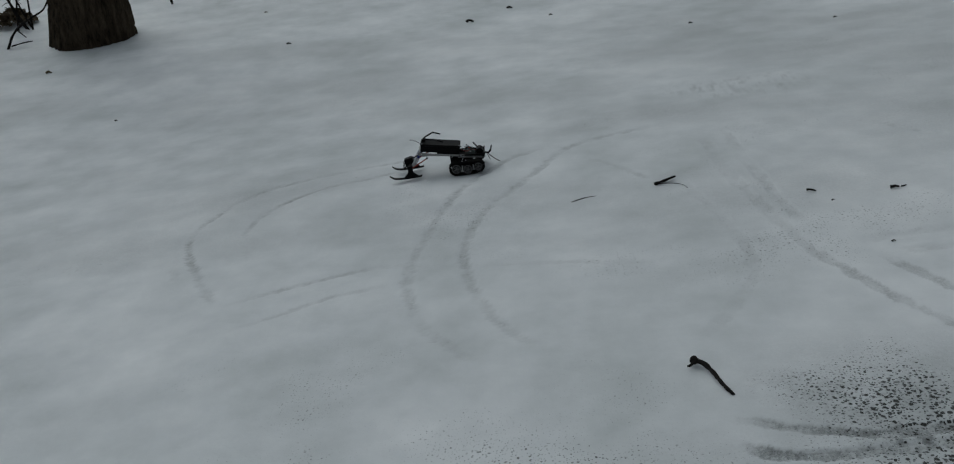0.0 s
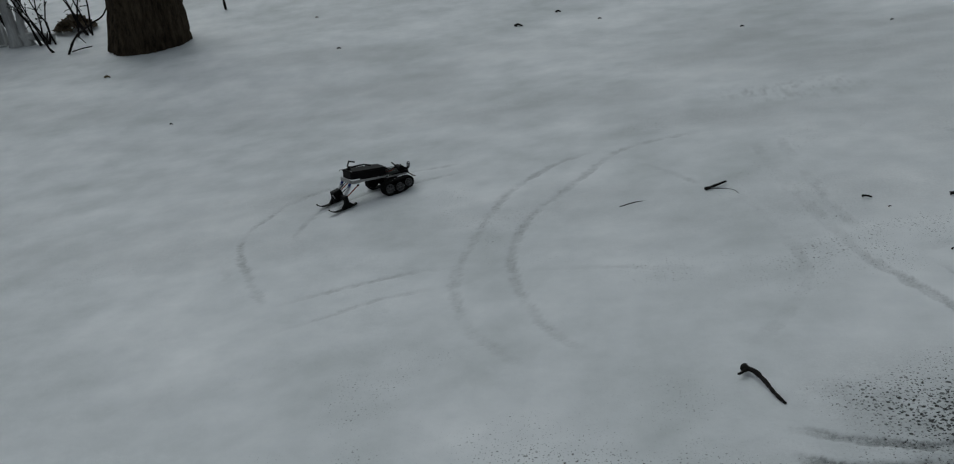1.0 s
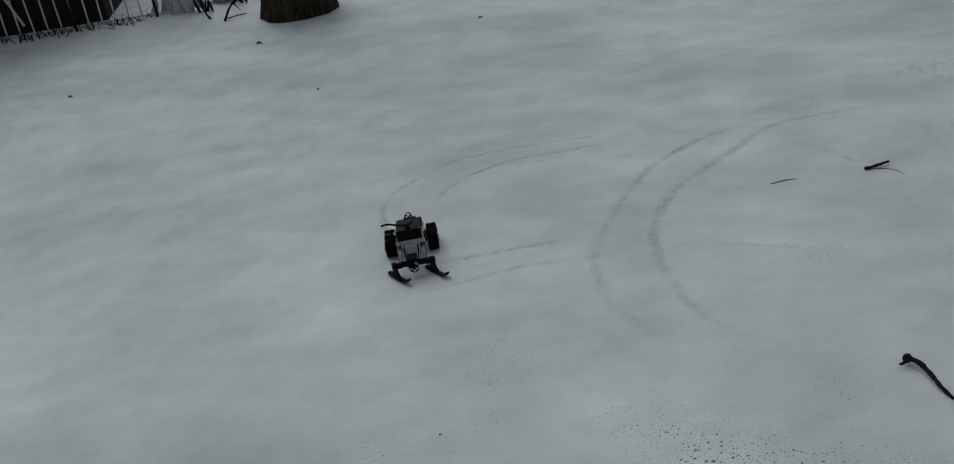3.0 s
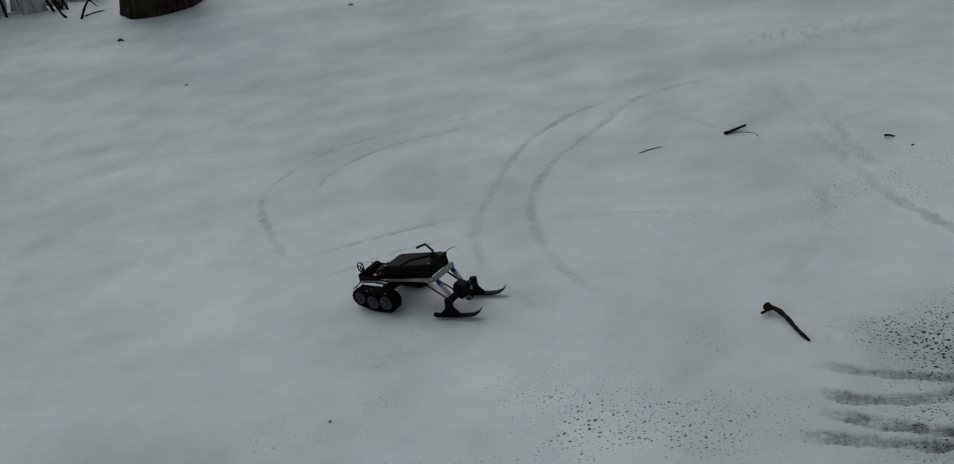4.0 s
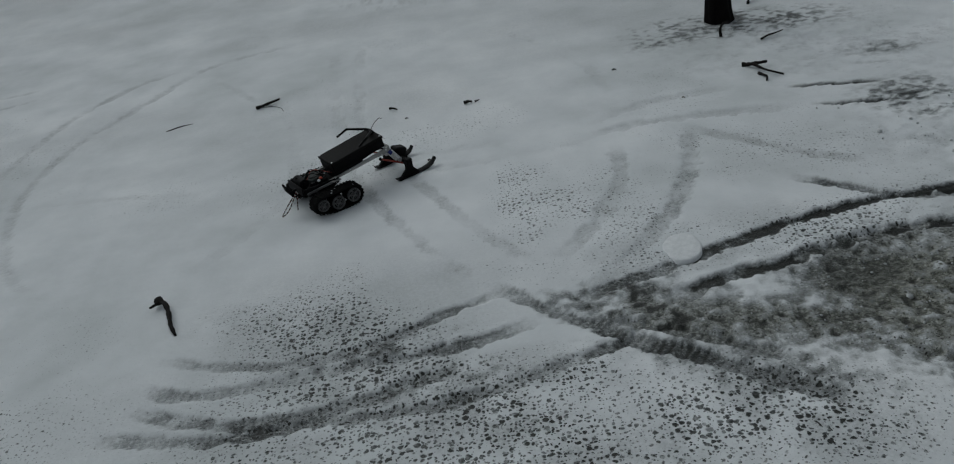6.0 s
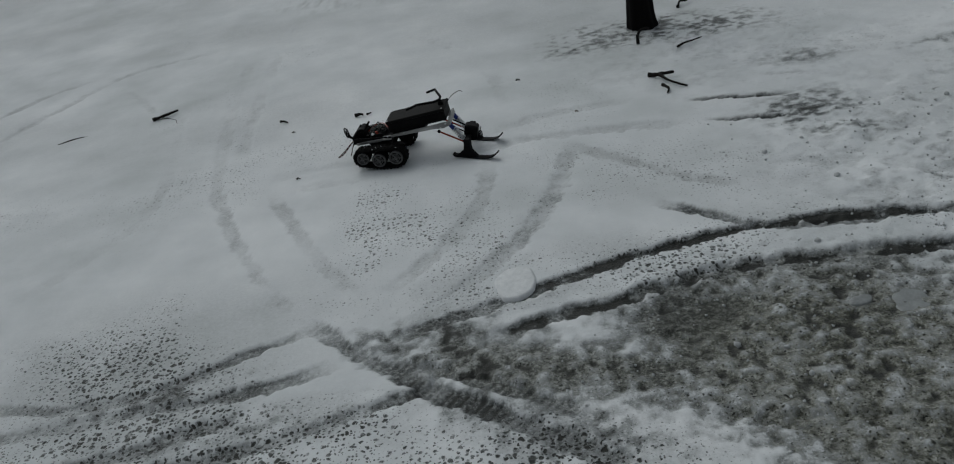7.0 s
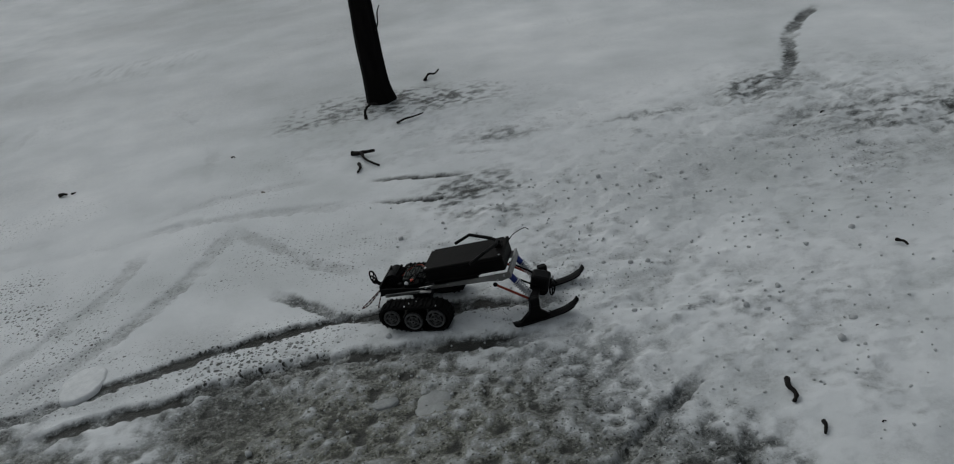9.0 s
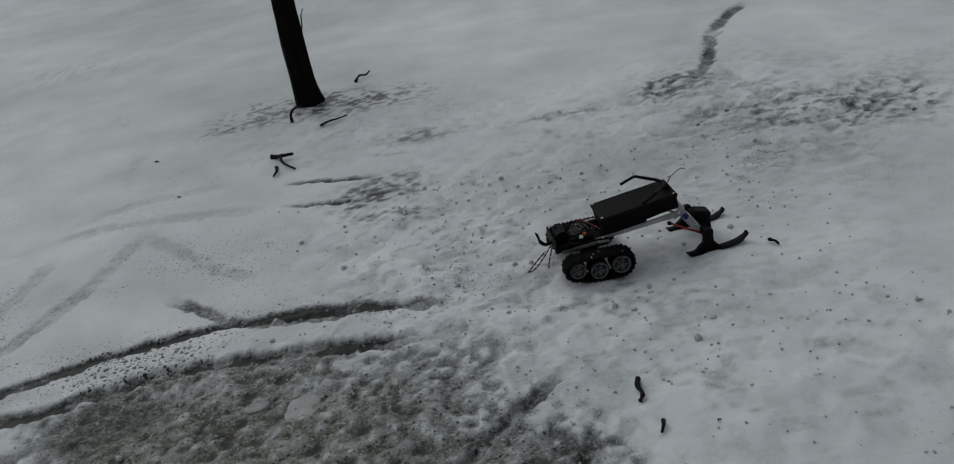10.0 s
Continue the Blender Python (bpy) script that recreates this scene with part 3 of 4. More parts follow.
def oak(x, y):
    tree = tagged(new("oak_tree"), "thick old oak trunk with furrowed dark bark in the snow", "tree")
    tree.location = (x, y, height(x, y))
    lean = (0.13, 0.02)
    part("trunk", trunk_mesh((0, 0, 0), lean, 7.5, 0.42, 0.27, 0.05, 220, 150, 0.034, 3.1), BARK, tree, smooth=True)
    for i, (z, a) in enumerate(((4.2, 20), (5.0, 150), (5.8, 260), (6.6, 80), (7.3, 200))):
        part("limb", limb_mesh((lean[0] * z, lean[1] * z, z), (math.cos(radians(a)), math.sin(radians(a)), 0.8), 3.2, 0.12, i + 4), BARK, tree)
    return tree


def slim_tree(x, y):
    tree = tagged(new("slim_tree"), "slim young tree with wet black bark in pitted snow", "tree")
    tree.location = (x, y, height(x, y))
    lean = (0.035, 0.0)
    part("trunk", trunk_mesh((0, 0, 0), lean, 4.2, 0.060, 0.034, 0.014, 64, 90, 0.004, 7.7, 0.028), WET_BARK, tree, smooth=True)
    bm = bmesh.new()
    tube(bm, smooth_path([(0.04, -0.02, 0.30), (0.075, -0.025, 0.345), (0.085, -0.03, 0.40), (0.10, -0.03, 0.43)], 4), [0.004] * 4 + [0.003] * 5 + [0.002] * 4, 6)
    part("sprout", bm, TWIG, tree)
    for i, (z, a) in enumerate(((2.4, 30), (2.9, 170), (3.3, 280), (3.8, 90), (4.15, 220))):
        part("limb", limb_mesh((lean[0] * z, lean[1] * z, z), (math.cos(radians(a)), math.sin(radians(a)), 1.1), 1.4, 0.02, i + 30, 2), WET_BARK, tree)
    return tree


oak(-4.66, 8.86)
slim_tree(2.902, 4.12)


# ---- sticks, twigs and litter on the snow ----
def stick(name, label, points, radius, lift=0.004, knob=0.0, seed=0, mat=None, forks=(), group="fallen twigs", sides=8, thin=0.6):
    """A fallen stick through points (x, y, height over the snow)."""
    bm = bmesh.new()
    x0, y0 = points[0][0], points[0][1]
    z0 = height(x0, y0)
    rng = random.Random(seed)

    def lay(pts, r):
        path = smooth_path([(x - x0, y - y0, height(x, y) - z0 + h + lift) for x, y, h in pts], 5)
        n = len(path)
        rad = [r * (1.0 - 0.45 * i / n) * (1 + 0.18 * rng.uniform(-1, 1)) for i in range(n)]
        if knob:
            rad[0] *= 1 + knob
            rad[1] *= 1 + knob * 0.7
        tube(bm, path, rad, sides, 0.12, seed)
    lay(points, radius)
    for f in forks:
        lay(f, radius * thin)
    ob = finish(name, bm, mat or TWIG, smooth=True)
    ob.location = (x0, y0, z0)
    return tagged(ob, label, "twig", group)


stick("broken_stick", "broken black stick with a knobbly end lying in snow", [(0.682, 2.292, 0.012), (0.712, 2.262, 0.014), (0.734, 2.215, 0.010), (0.750, 2.163, 0.005), (0.774, 2.115, -0.003)], 0.0088, 0.005, 0.6, 1, forks=([(0.690, 2.280, 0.012), (0.672, 2.262, 0.010), (0.664, 2.262, 0.008)],))
stick("fallen_twig", "short black twig with a thin curved shoot", [(0.725, 3.855, 0.002), (0.775, 3.885, 0.006), (0.825, 3.915, 0.010)], 0.0075, 0.004, 0.1, 2, forks=([(0.74, 3.855, 0.002), (0.80, 3.835, 0.006), (0.845, 3.80, 0.006), (0.862, 3.762, 0.003)],), thin=0.24)
stick("fallen_twig", "thin dark twig half sunk in snow", [(0.33, 3.755, -0.002), (0.40, 3.79, 0.0), (0.47, 3.80, -0.004)], 0.0035, 0.001, 0, 3)
stick("fallen_twig", "small curled dark twig", [(1.345, 3.598, 0.004), (1.36, 3.587, 0.008), (1.378, 3.577, 0.004)], 0.0055, 0.003, 0.2, 4)
stick("fallen_twig", "short dark twig stub by a melt hole", [(1.665, 3.53, 0.004), (1.685, 3.525, 0.008), (1.698, 3.525, 0.004)], 0.0065, 0.003, 0.2, 5, forks=([(1.71, 3.535, 0.0), (1.73, 3.53, 0.006)],))
stick("fallen_twig", "crooked black twig below the slim tree", [(3.13, 4.31, 0.0), (3.15, 4.35, 0.015), (3.18, 4.355, 0.012), (3.20, 4.39, 0.02)], 0.006, 0.004, 0.2, 6)
stick("fallen_twig", "bent black twig standing out of the snow", [(2.868, 3.90, 0.0), (2.870, 3.915, 0.035), (2.895, 3.935, 0.050), (2.925, 3.945, 0.045)], 0.0075, 0.003, 0.2, 7)
stick("fallen_twig", "thin dark twig lying in snow", [(3.005, 3.765, 0.002), (3.045, 3.785, 0.010), (3.08, 3.81, 0.008), (3.12, 3.815, 0.012)], 0.005, 0.003, 0, 8)
stick("forked_twig", "forked black twig with broken ends", [(2.835, 3.50, 0.0), (2.87, 3.475, 0.012), (2.925, 3.465, 0.014)], 0.0100, 0.004, 0.3, 9, forks=([(2.87, 3.475, 0.012), (2.895, 3.40, 0.008), (2.945, 3.335, 0.004)], [(2.865, 3.39, 0.0), (2.875, 3.33, 0.006), (2.865, 3.30, 0.0)]))
stick("bark_piece", "short wet black piece of bark", [(3.876, 1.775, 0.004), (3.868, 1.745, 0.010), (3.872, 1.715, 0.008), (3.862, 1.700, 0.002)], 0.0065, 0.003, 0.0, 10)
stick("bark_piece", "small wet black piece of bark", [(3.893, 1.630, 0.004), (3.888, 1.610, 0.008), (3.880, 1.592, 0.003)], 0.0048, 0.003, 0.0, 11)
stick("bark_piece", "tiny black wood chip on snow", [(4.345, 2.245, 0.004), (4.355, 2.225, 0.008), (4.36, 2.212, 0.002)], 0.0045, 0.004, 0.1, 12)
for i, (x, y, r) in enumerate(((4.0, 1.602, 0.004), (4.132, 1.905, 0.003), (-3.16, 6.21, 0.012), (-4.51, 7.66, 0.028), (-0.61, 8.67, 0.036), (-2.32, 8.16, 0.02), (-0.24, 9.19, 0.026), (-5.54, 6.08, 0.02), (0.19, 8.72, 0.016),
                             (1.41, 7.74, 0.016), (2.49, 7.29, 0.012), (-2.97, 9.56, 0.016), (2.33, 3.67, 0.008), (1.42, 3.47, 0.006), (-0.58, 1.87, 0.004), (2.52, 3.25, 0.006), (1.51, 3.02, 0.007), (4.55, 3.18, 0.007), (4.42, 3.10, 0.006), (5.1, 2.92, 0.007))):
    stick("bark_crumb", "dark crumb of bark or leaf on the snow", [(x - r, y, 0.0), (x - 0.2 * r, y + 0.4 * r, r * 0.45), (x + r, y + 0.2 * r, 0.0)], r * 0.45, 0.002, 0.2, 40 + i, LEAF if i % 4 == 3 else TWIG, group="bark crumbs", sides=6)

# ---- by the fence ----
stick("arched_branch", "thin arched dark branch leaning against the oak", [(-5.46, 8.58, 0.0), (-5.42, 8.72, 0.14), (-5.30, 8.86, 0.24), (-5.18, 8.95, 0.30), (-5.08, 9.0, 0.42), (-4.98, 9.0, 0.47)], 0.013, 0.0, 0.0, 60, forks=([(-5.44, 8.62, 0.02), (-5.30, 8.62, 0.05), (-5.2, 8.64, 0.06)], [(-5.40, 8.74, 0.16), (-5.31, 8.72, 0.08)]), group="garden twigs")
stick("forked_stub", "small forked dark stub in the snow", [(-5.72, 8.71, 0.0), (-5.80, 8.76, 0.07), (-5.76, 8.78, 0.22)], 0.014, 0.0, 0, 61, forks=([(-5.80, 8.76, 0.07), (-5.84, 8.76, 0.13)],), group="garden twigs")
stick("garden_stake", "thin dark stake standing in the snow", [(-4.33, 10.23, -0.1), (-4.335, 10.23, 0.3), (-4.36, 10.23, 0.75)], 0.016, 0.0, 0, 62, group="garden stakes")
stick("garden_stake", "thin dark stake before the fence", [(-6.62, 8.96, -0.1), (-6.62, 8.96, 0.4), (-6.64, 8.97, 0.9)], 0.016, 0.0, 0, 63, group="garden stakes")
stick("garden_stake", "short dark stake with a stub before the fence", [(-7.40, 8.45, -0.1), (-7.41, 8.45, 0.2), (-7.45, 8.46, 0.6)], 0.018, 0.0, 0, 64, group="garden stakes")


def picket_fence():
    fence = tagged(new("picket_fence"), "light grey metal picket fence on the snow bank", "fence")
    a, b = Vector((-9.6, 7.48, 0)), Vector((-6.55, 9.10, 0))
    fence.location = a
    d = b - a
    n = 22
    turn = math.degrees(math.atan2(d.y, d.x))
    z = [height(*(a + d * (i / n)).xy) for i in range(n + 1)]
    for name, lift in (("bottom_rail", 0.02), ("top_rail", 1.08)):
        bm = bmesh.new()
        tube(bm, [(d.x * i / n, d.y * i / n, z[i] + lift) for i in range(0, n + 1, 2)], 0.012, 6)
        part(name, bm, FENCE_PAINT, fence)
    for i in range(n + 1):
        bm = bmesh.new()
        block(bm, (0.018, 0.016, 1.24), pose(0, 0, 0.56), 0.003, 1)
        bmesh.ops.create_cone(bm, cap_ends=True, segments=6, radius1=0.012, radius2=0.002, depth=0.05, matrix=pose(0, 0, 1.205))
        part("picket", bm, FENCE_PAINT, fence, at=pose(d.x * i / n, d.y * i / n, z[i], 0, random.uniform(-2, 2), turn))
    bm = bmesh.new()
    p, q = a + d * 0.52, a + d * 0.46
    tube(bm, [(p - a) + Vector((0, 0, height(*p.xy) + 0.12)), (q - a) + Vector((0.0, 0, height(*q.xy) + 0.75))], 0.016, 6)
    part("brace", bm, FENCE_PAINT, fence)
    return fence


def dark_shed():
    shed = tagged(new("dark_shed"), "dark brown board shed behind the fence", "shed")
    a, b = Vector((-11.2, 6.84, 0)), Vector((-7.30, 8.91, 0))
    d = (b - a)
    turn = math.degrees(math.atan2(d.y, d.x))
    shed.matrix_basis = pose(*a.xy, height(*((a + b) / 2).xy) - 0.25, 0, 0, turn)
    l = d.length
    bm = bmesh.new()
    block(bm, (l, 1.9, 2.3), pose(l / 2, 0.98, 1.15))
    part("wall", bm, SHED_WOOD, shed)
    count = 22
    for i in range(count):
        bm = bmesh.new()
        block(bm, (l / count - 0.008, 0.024, 2.26), pose((i + 0.5) * l / count, 0.015, 1.15), 0.003, 1)
        part("board", bm, SHED_WOOD, shed)
    bm = bmesh.new()
    block(bm, (l + 0.4, 2.4, 0.08), pose(l / 2, 0.98, 2.40, 6, 0, 0), 0.01, 1)
    part("roof", bm, SHED_WOOD, shed)
    return shed


def pale_shrub(x, y):
    """Old pale stems rising from one root."""
    shrub = tagged(new("pale_shrub"), "old shrub with thick pale grey stems", "shrub")
    shrub.location = (x, y, height(x, y) - 0.03)
    for i, (dx, dy, tx, ty, r) in enumerate(((0, 0, -0.10, 0.1, 0.075), (-0.16, 0.03, -0.42, 0.12, 0.05), (0.10, 0.02, 0.02, 0.3, 0.05), (-0.28, 0.0, -0.62, 0.1, 0.035))):
        bm = bmesh.new()
        tube(bm, smooth_path([(dx * 1.4, dy, 0), (dx * 1.1, dy, 0.25), (dx + tx * 0.5, dy + ty * 0.5, 0.8), (dx + tx, dy + ty, 1.5)], 6), [r * (1.35 - 0.4 * min(k, 6) / 6 - 0.02 * k) for k in range(19)], 10, 0.06, i)
        part("stem", bm, PALE_WOOD, shrub, smooth=True)
    bm = bmesh.new()
    tube(bm, smooth_path([(0.06, 0, 0.14), (0.25, 0.03, 0.10), (0.42, 0.1, 0.05)], 5), 0.045, 8, 0.1, 3)
    part("root", bm, PALE_WOOD, shrub, smooth=True)
    return shrub


def leafy_bush(x, y, seed, stems=7, spread=0.28, high=0.8, leaves=120):
    rng = random.Random(seed)
    bush = tagged(new("bare_bush"), "thin dark bush with a few withered leaves", "bush", "garden bushes")
    bush.location = (x, y, height(x, y) - 0.02)
    tips = []
    for i in range(stems):
        bm = bmesh.new()
        a = rng.uniform(0, 6.28)
        p = Vector((rng.uniform(-0.1, 0.1), rng.uniform(-0.06, 0.06), 0))
        pts = [p]
        for k in range(6):
            pts.append(pts[-1] + Vector((math.cos(a) * spread / 6 + rng.uniform(-0.03, 0.03), math.sin(a) * spread / 6 + rng.uniform(-0.03, 0.03), high / 6)))
        tube(bm, pts, [0.012 - 0.0014 * k for k in range(7)], 5)
        for k in range(2, 7):
            q = pts[k] + Vector((rng.uniform(-0.14, 0.14), rng.uniform(-0.14, 0.14), rng.uniform(-0.05, 0.14)))
            tube(bm, [pts[k], (pts[k] + q) / 2 + Vector((0, 0, 0.01)), q], [0.005, 0.004, 0.002], 4)
            tips += [q, (pts[k] + q) / 2]
        part("stem", bm, TWIG, bush)
    bm = bmesh.new()
    for i in range(leaves):
        c = rng.choice(tips) + Vector((rng.uniform(-0.04, 0.04), rng.uniform(-0.04, 0.04), rng.uniform(-0.04, 0.04)))
        leaf(bm, c, rng.uniform(0.025, 0.045), rng)
    tagged(part("foliage", bm, GREEN_LEAF, bush, "sparse dark leaves"), kind="stuff")
    return bush


def leaf(bm, c, size, rng):
    """One folded leaf of two quads."""
    e = Euler((rng.uniform(-1, 1), rng.uniform(-1, 1), rng.uniform(0, 6.28))).to_matrix()
    mid = [c + e @ Vector((size * t, 0, 0)) for t in (-0.5, 0.0, 0.5)]
    left, right = c + e @ Vector((0, size * 0.35, size * 0.15)), c + e @ Vector((0, -size * 0.35, size * 0.15))
    v = [bm.verts.new(p) for p in (*mid, left, right)]
    bm.faces.new((v[0], v[1], v[3]))
    bm.faces.new((v[1], v[2], v[3]))
    bm.faces.new((v[0], v[4], v[1]))
    bm.faces.new((v[1], v[4], v[2]))


def leaf_heap(x, y):
    rng = random.Random(12)
    bm = bmesh.new()
    for i in range(300):
        a, r = rng.uniform(0, 6.28), rng.random() ** 0.6
        dx, dy = math.cos(a) * r * 0.26, math.sin(a) * r * 0.20
        leaf(bm, Vector((dx, dy, 0.02 + (0.16 * (1 - r * r)) * rng.uniform(0.2, 1.0))), rng.uniform(0.05, 0.10), rng)
    heap = finish("leaf_heap", bm, LEAF)
    heap.location = (x, y, height(x, y))
    return tagged(heap, "heap of brown dead leaves on the snow", "leaves", kind="stuff")


def dry_stalks():
    """Weeds and stubble along the fence's foot."""
    rng = random.Random(5)
    bm = bmesh.new()
    for i in range(260):
        t = rng.random() ** 1.4
        x, y = -9.4 + 2.7 * t + rng.uniform(-0.1, 0.1), 7.35 + 1.46 * t + rng.gauss(0, 0.09)
        z = height(x, y)
        h = rng.uniform(0.02, 0.13)
        q = Vector((x + rng.uniform(-0.1, 0.1), y + rng.uniform(-0.04, 0.04), z + h))
        tube(bm, [(x, y, z - 0.01), ((x + q.x) / 2 + rng.uniform(-0.02, 0.02), (y + q.y) / 2, z + h * 0.6), q], [0.007, 0.005, 0.003], 4)
    return tagged(finish("dry_stalks", bm, TWIG), "dark dry weed stalks along the fence", "weeds", kind="stuff")


picket_fence()
dark_shed()
pale_shrub(-6.42, 9.12)
leafy_bush(-6.02, 9.12, 3)
leafy_bush(-5.72, 9.42, 8, 5, 0.2, 1.0, 60)
leafy_bush(-7.0, 9.9, 9, 6, 0.3, 0.9, 60)
leaf_heap(-5.98, 9.62)
dry_stalks()


# ---- refrozen plates and crumbs of slush ----
def ice_plate(x, y, rx, ry, turn, seed, label, mat=ICE, thick=0.0035):
    bm = bmesh.new()
    rings = []
    for k, (s, z) in enumerate(((1.04, -0.01), (1.0, thick * 0.6), (0.9, thick), (0.45, thick * 1.08))):
        row = []
        for i in range(40):
            a = 2 * math.pi * i / 40
            w = 1 + 0.10 * noise.noise(Vector((math.cos(a) * 1.6, math.sin(a) * 1.6, seed))) + 0.03 * noise.noise(Vector((math.cos(a) * 6, math.sin(a) * 6, seed)))
            row.append(bm.verts.new((rx * s * w * math.cos(a), ry * s * w * math.sin(a), z + 0.002 * noise.noise(Vector((a * 3, k, seed))))))
        rings.append(row)
    for a, b in zip(rings, rings[1:]):
        for i in range(40):
            bm.faces.new((a[i], a[(i + 1) % 40], b[(i + 1) % 40], b[i]))
    bm.faces.new(rings[-1])
    ob = finish("ice_plate", bm, mat, smooth=True)
    ob.matrix_basis = pose(x, y, height(x, y), 0, 0, turn)
    return tagged(ob, label, "ice", "ice plates")


ice_plate(3.118, 1.895, 0.040, 0.062, -14, 1, "pale oval plate of refrozen ice on slush")
ice_plate(2.224, 2.176, 0.055, 0.072, -10, 6, "round smooth patch of packed white snow", LOOSE_SNOW, 0.004)
ice_plate(3.01, 1.915, 0.030, 0.016, 20, 3, "small pale sliver of ice on slush", ICE, 0.005)


def snow_crumbs():
    """Loose clods on the churned slush."""
    rng = random.Random(21)
    bm = bmesh.new()
    n = 0
    while n < 900:
        x, y = rng.uniform(2.3, 4.6), rng.uniform(1.25, 3.0)
        i, j = np.searchsorted(GX, x), np.searchsorted(GY, y)
        if rng.random() > min(1.0, 0.55 * LAWN[j, i] + 0.75 * CHURN[j, i]) * (0.35 + 0.65 * (crumbs[j, i] > 0.55)):
            continue
        n += 1
        r = rng.uniform(0.002, 0.005) * (1.0 + (rng.random() < 0.05) * 1.0)
        made = bmesh.ops.create_icosphere(bm, subdivisions=1, radius=r)["verts"]
        for v in made:
            v.co *= rng.uniform(0.6, 1.3)
        bmesh.ops.translate(bm, vec=(x, y, height(x, y) + r * 0.2), verts=made)
    return tagged(finish("snow_crumbs", bm, SLUSH_CRUMB, smooth=True), "loose grey-white crumbs of slush", "snow", kind="stuff")


snow_crumbs()


# ---- the radio-controlled snow crawler ----
PITCH = pose(0.03, 0, 0.100, 0, -8.5, 0)          # the chassis rises towards the nose


def belt_profile(n=72):
    """The belt's outline round its three wheels, in x and z."""
    pts = []
    wheels = ((0.060, 0.037, 0.035), (-0.058, 0.041, 0.029))
    for k in range(n // 2):
        a = -math.pi / 2 + math.pi * k / (n // 2 - 1)
        pts.append((wheels[0][0] + math.cos(a) * wheels[0][2], wheels[0][1] + math.sin(a) * wheels[0][2]))
    for k in range(n // 2):
        a = math.pi / 2 + math.pi * k / (n // 2 - 1)
        pts.append((wheels[1][0] + math.cos(a) * wheels[1][2], wheels[1][1] + math.sin(a) * wheels[1][2]))
    # even spacing along the loop, the foot pressed flat over the middle wheel
    loop = pts + [pts[0]]
    dist = [0.0]
    for p, q in zip(loop, loop[1:]):
        dist.append(dist[-1] + math.hypot(q[0] - p[0], q[1] - p[1]))
    out = []
    for i in range(n):
        s = dist[-1] * i / n
        k = max(j for j in range(len(dist)) if dist[j] <= s)
        k = min(k, len(loop) - 2)
        f = (s - dist[k]) / max(dist[k + 1] - dist[k], 1e-9)
        x, z = loop[k][0] + (loop[k + 1][0] - loop[k][0]) * f, loop[k][1] + (loop[k + 1][1] - loop[k][1]) * f
        if z < 0.03 and abs(x) < 0.055:
            z -= 0.006 * (1 - (x / 0.055) ** 2)
        out.append((x, z))
    return out


def belt_mesh(width=0.046, thick=0.004):
    bm = bmesh.new()
    prof = belt_profile()
    n = len(prof)
    rings = []
    for i, (x, z) in enumerate(prof):
        px, pz = prof[i - 1]
        qx, qz = prof[(i + 1) % n]
        t = Vector((qx - px, 0, qz - pz)).normalized()
        o = Vector((t.z, 0, -t.x))
        p = Vector((x, 0, z))
        row = []
        for y, d in ((-width / 2, -thick), (-width / 2, 0.0), (-width * 0.46, 0.0015), (width * 0.46, 0.0015), (width / 2, 0.0), (width / 2, -thick)):
            row.append(bm.verts.new(p + o * d + Vector((0, y, 0))))
        rings.append(row)
        if i % 2 == 0:
            m = Matrix.Translation(p + o * 0.0024) @ Matrix(((t.x, 0, o.x, 0), (0, 1, 0, 0), (t.z, 0, o.z, 0), (0, 0, 0, 1)))
            block(bm, (0.0035, width * 0.96, 0.0036), m)
            block(bm, (0.0062, width * 0.22, 0.006), m @ pose((0.002 if i % 4 else -0.002), width * (0.25 if i % 4 else -0.25), 0))
    for i in range(n):
        a, b = rings[i], rings[(i + 1) % n]
        for k in range(6):
            bm.faces.new((a[k], a[(k + 1) % 6], b[(k + 1) % 6], b[k]))
    return bm


def rim_mesh(r):
    """A spoked rim, its axle along y, its face towards -y."""
    bm = bmesh.new()
    for a, b, y0, y1 in ((r, r * 0.80, -0.0025, 0.03),):
        rings = []
        for i in range(28):
            t = 2 * math.pi * i / 28
            c, s = math.cos(t), math.sin(t)
            rings.append([bm.verts.new((c * q, y, s * q)) for q, y in ((a, y1), (a, y0), (a * 0.93, y0 - 0.0015), (b, y0), (b, y1))])
        for i in range(28):
            p, q = rings[i], rings[(i + 1) % 28]
            for k in range(4):
                bm.faces.new((p[k], q[k], q[k + 1], p[k + 1]))
    for i in range(5):
        t = 360 * i / 5
        block(bm, (r * 0.72, 0.004, r * 0.20), pose(0, 0, 0, 0, t, 0) @ pose(r * 0.48, 0.002, 0), 0.001, 1)
    for i in range(24):
        a, c = 2 * math.pi * i / 24, 2 * math.pi * (i + 1) / 24
        v = [bm.verts.new((math.cos(t) * q * r, -0.001, math.sin(t) * q * r)) for t, q in ((a, 0.58), (c, 0.58), (c, 0.48), (a, 0.48))]
        bm.faces.new(v)
    disc(bm, r * 0.28, 0.010, pose(0, -0.0005, 0), 12)
    disc(bm, r * 0.12, 0.004, pose(0, -0.007, 0), 6)
    return bm


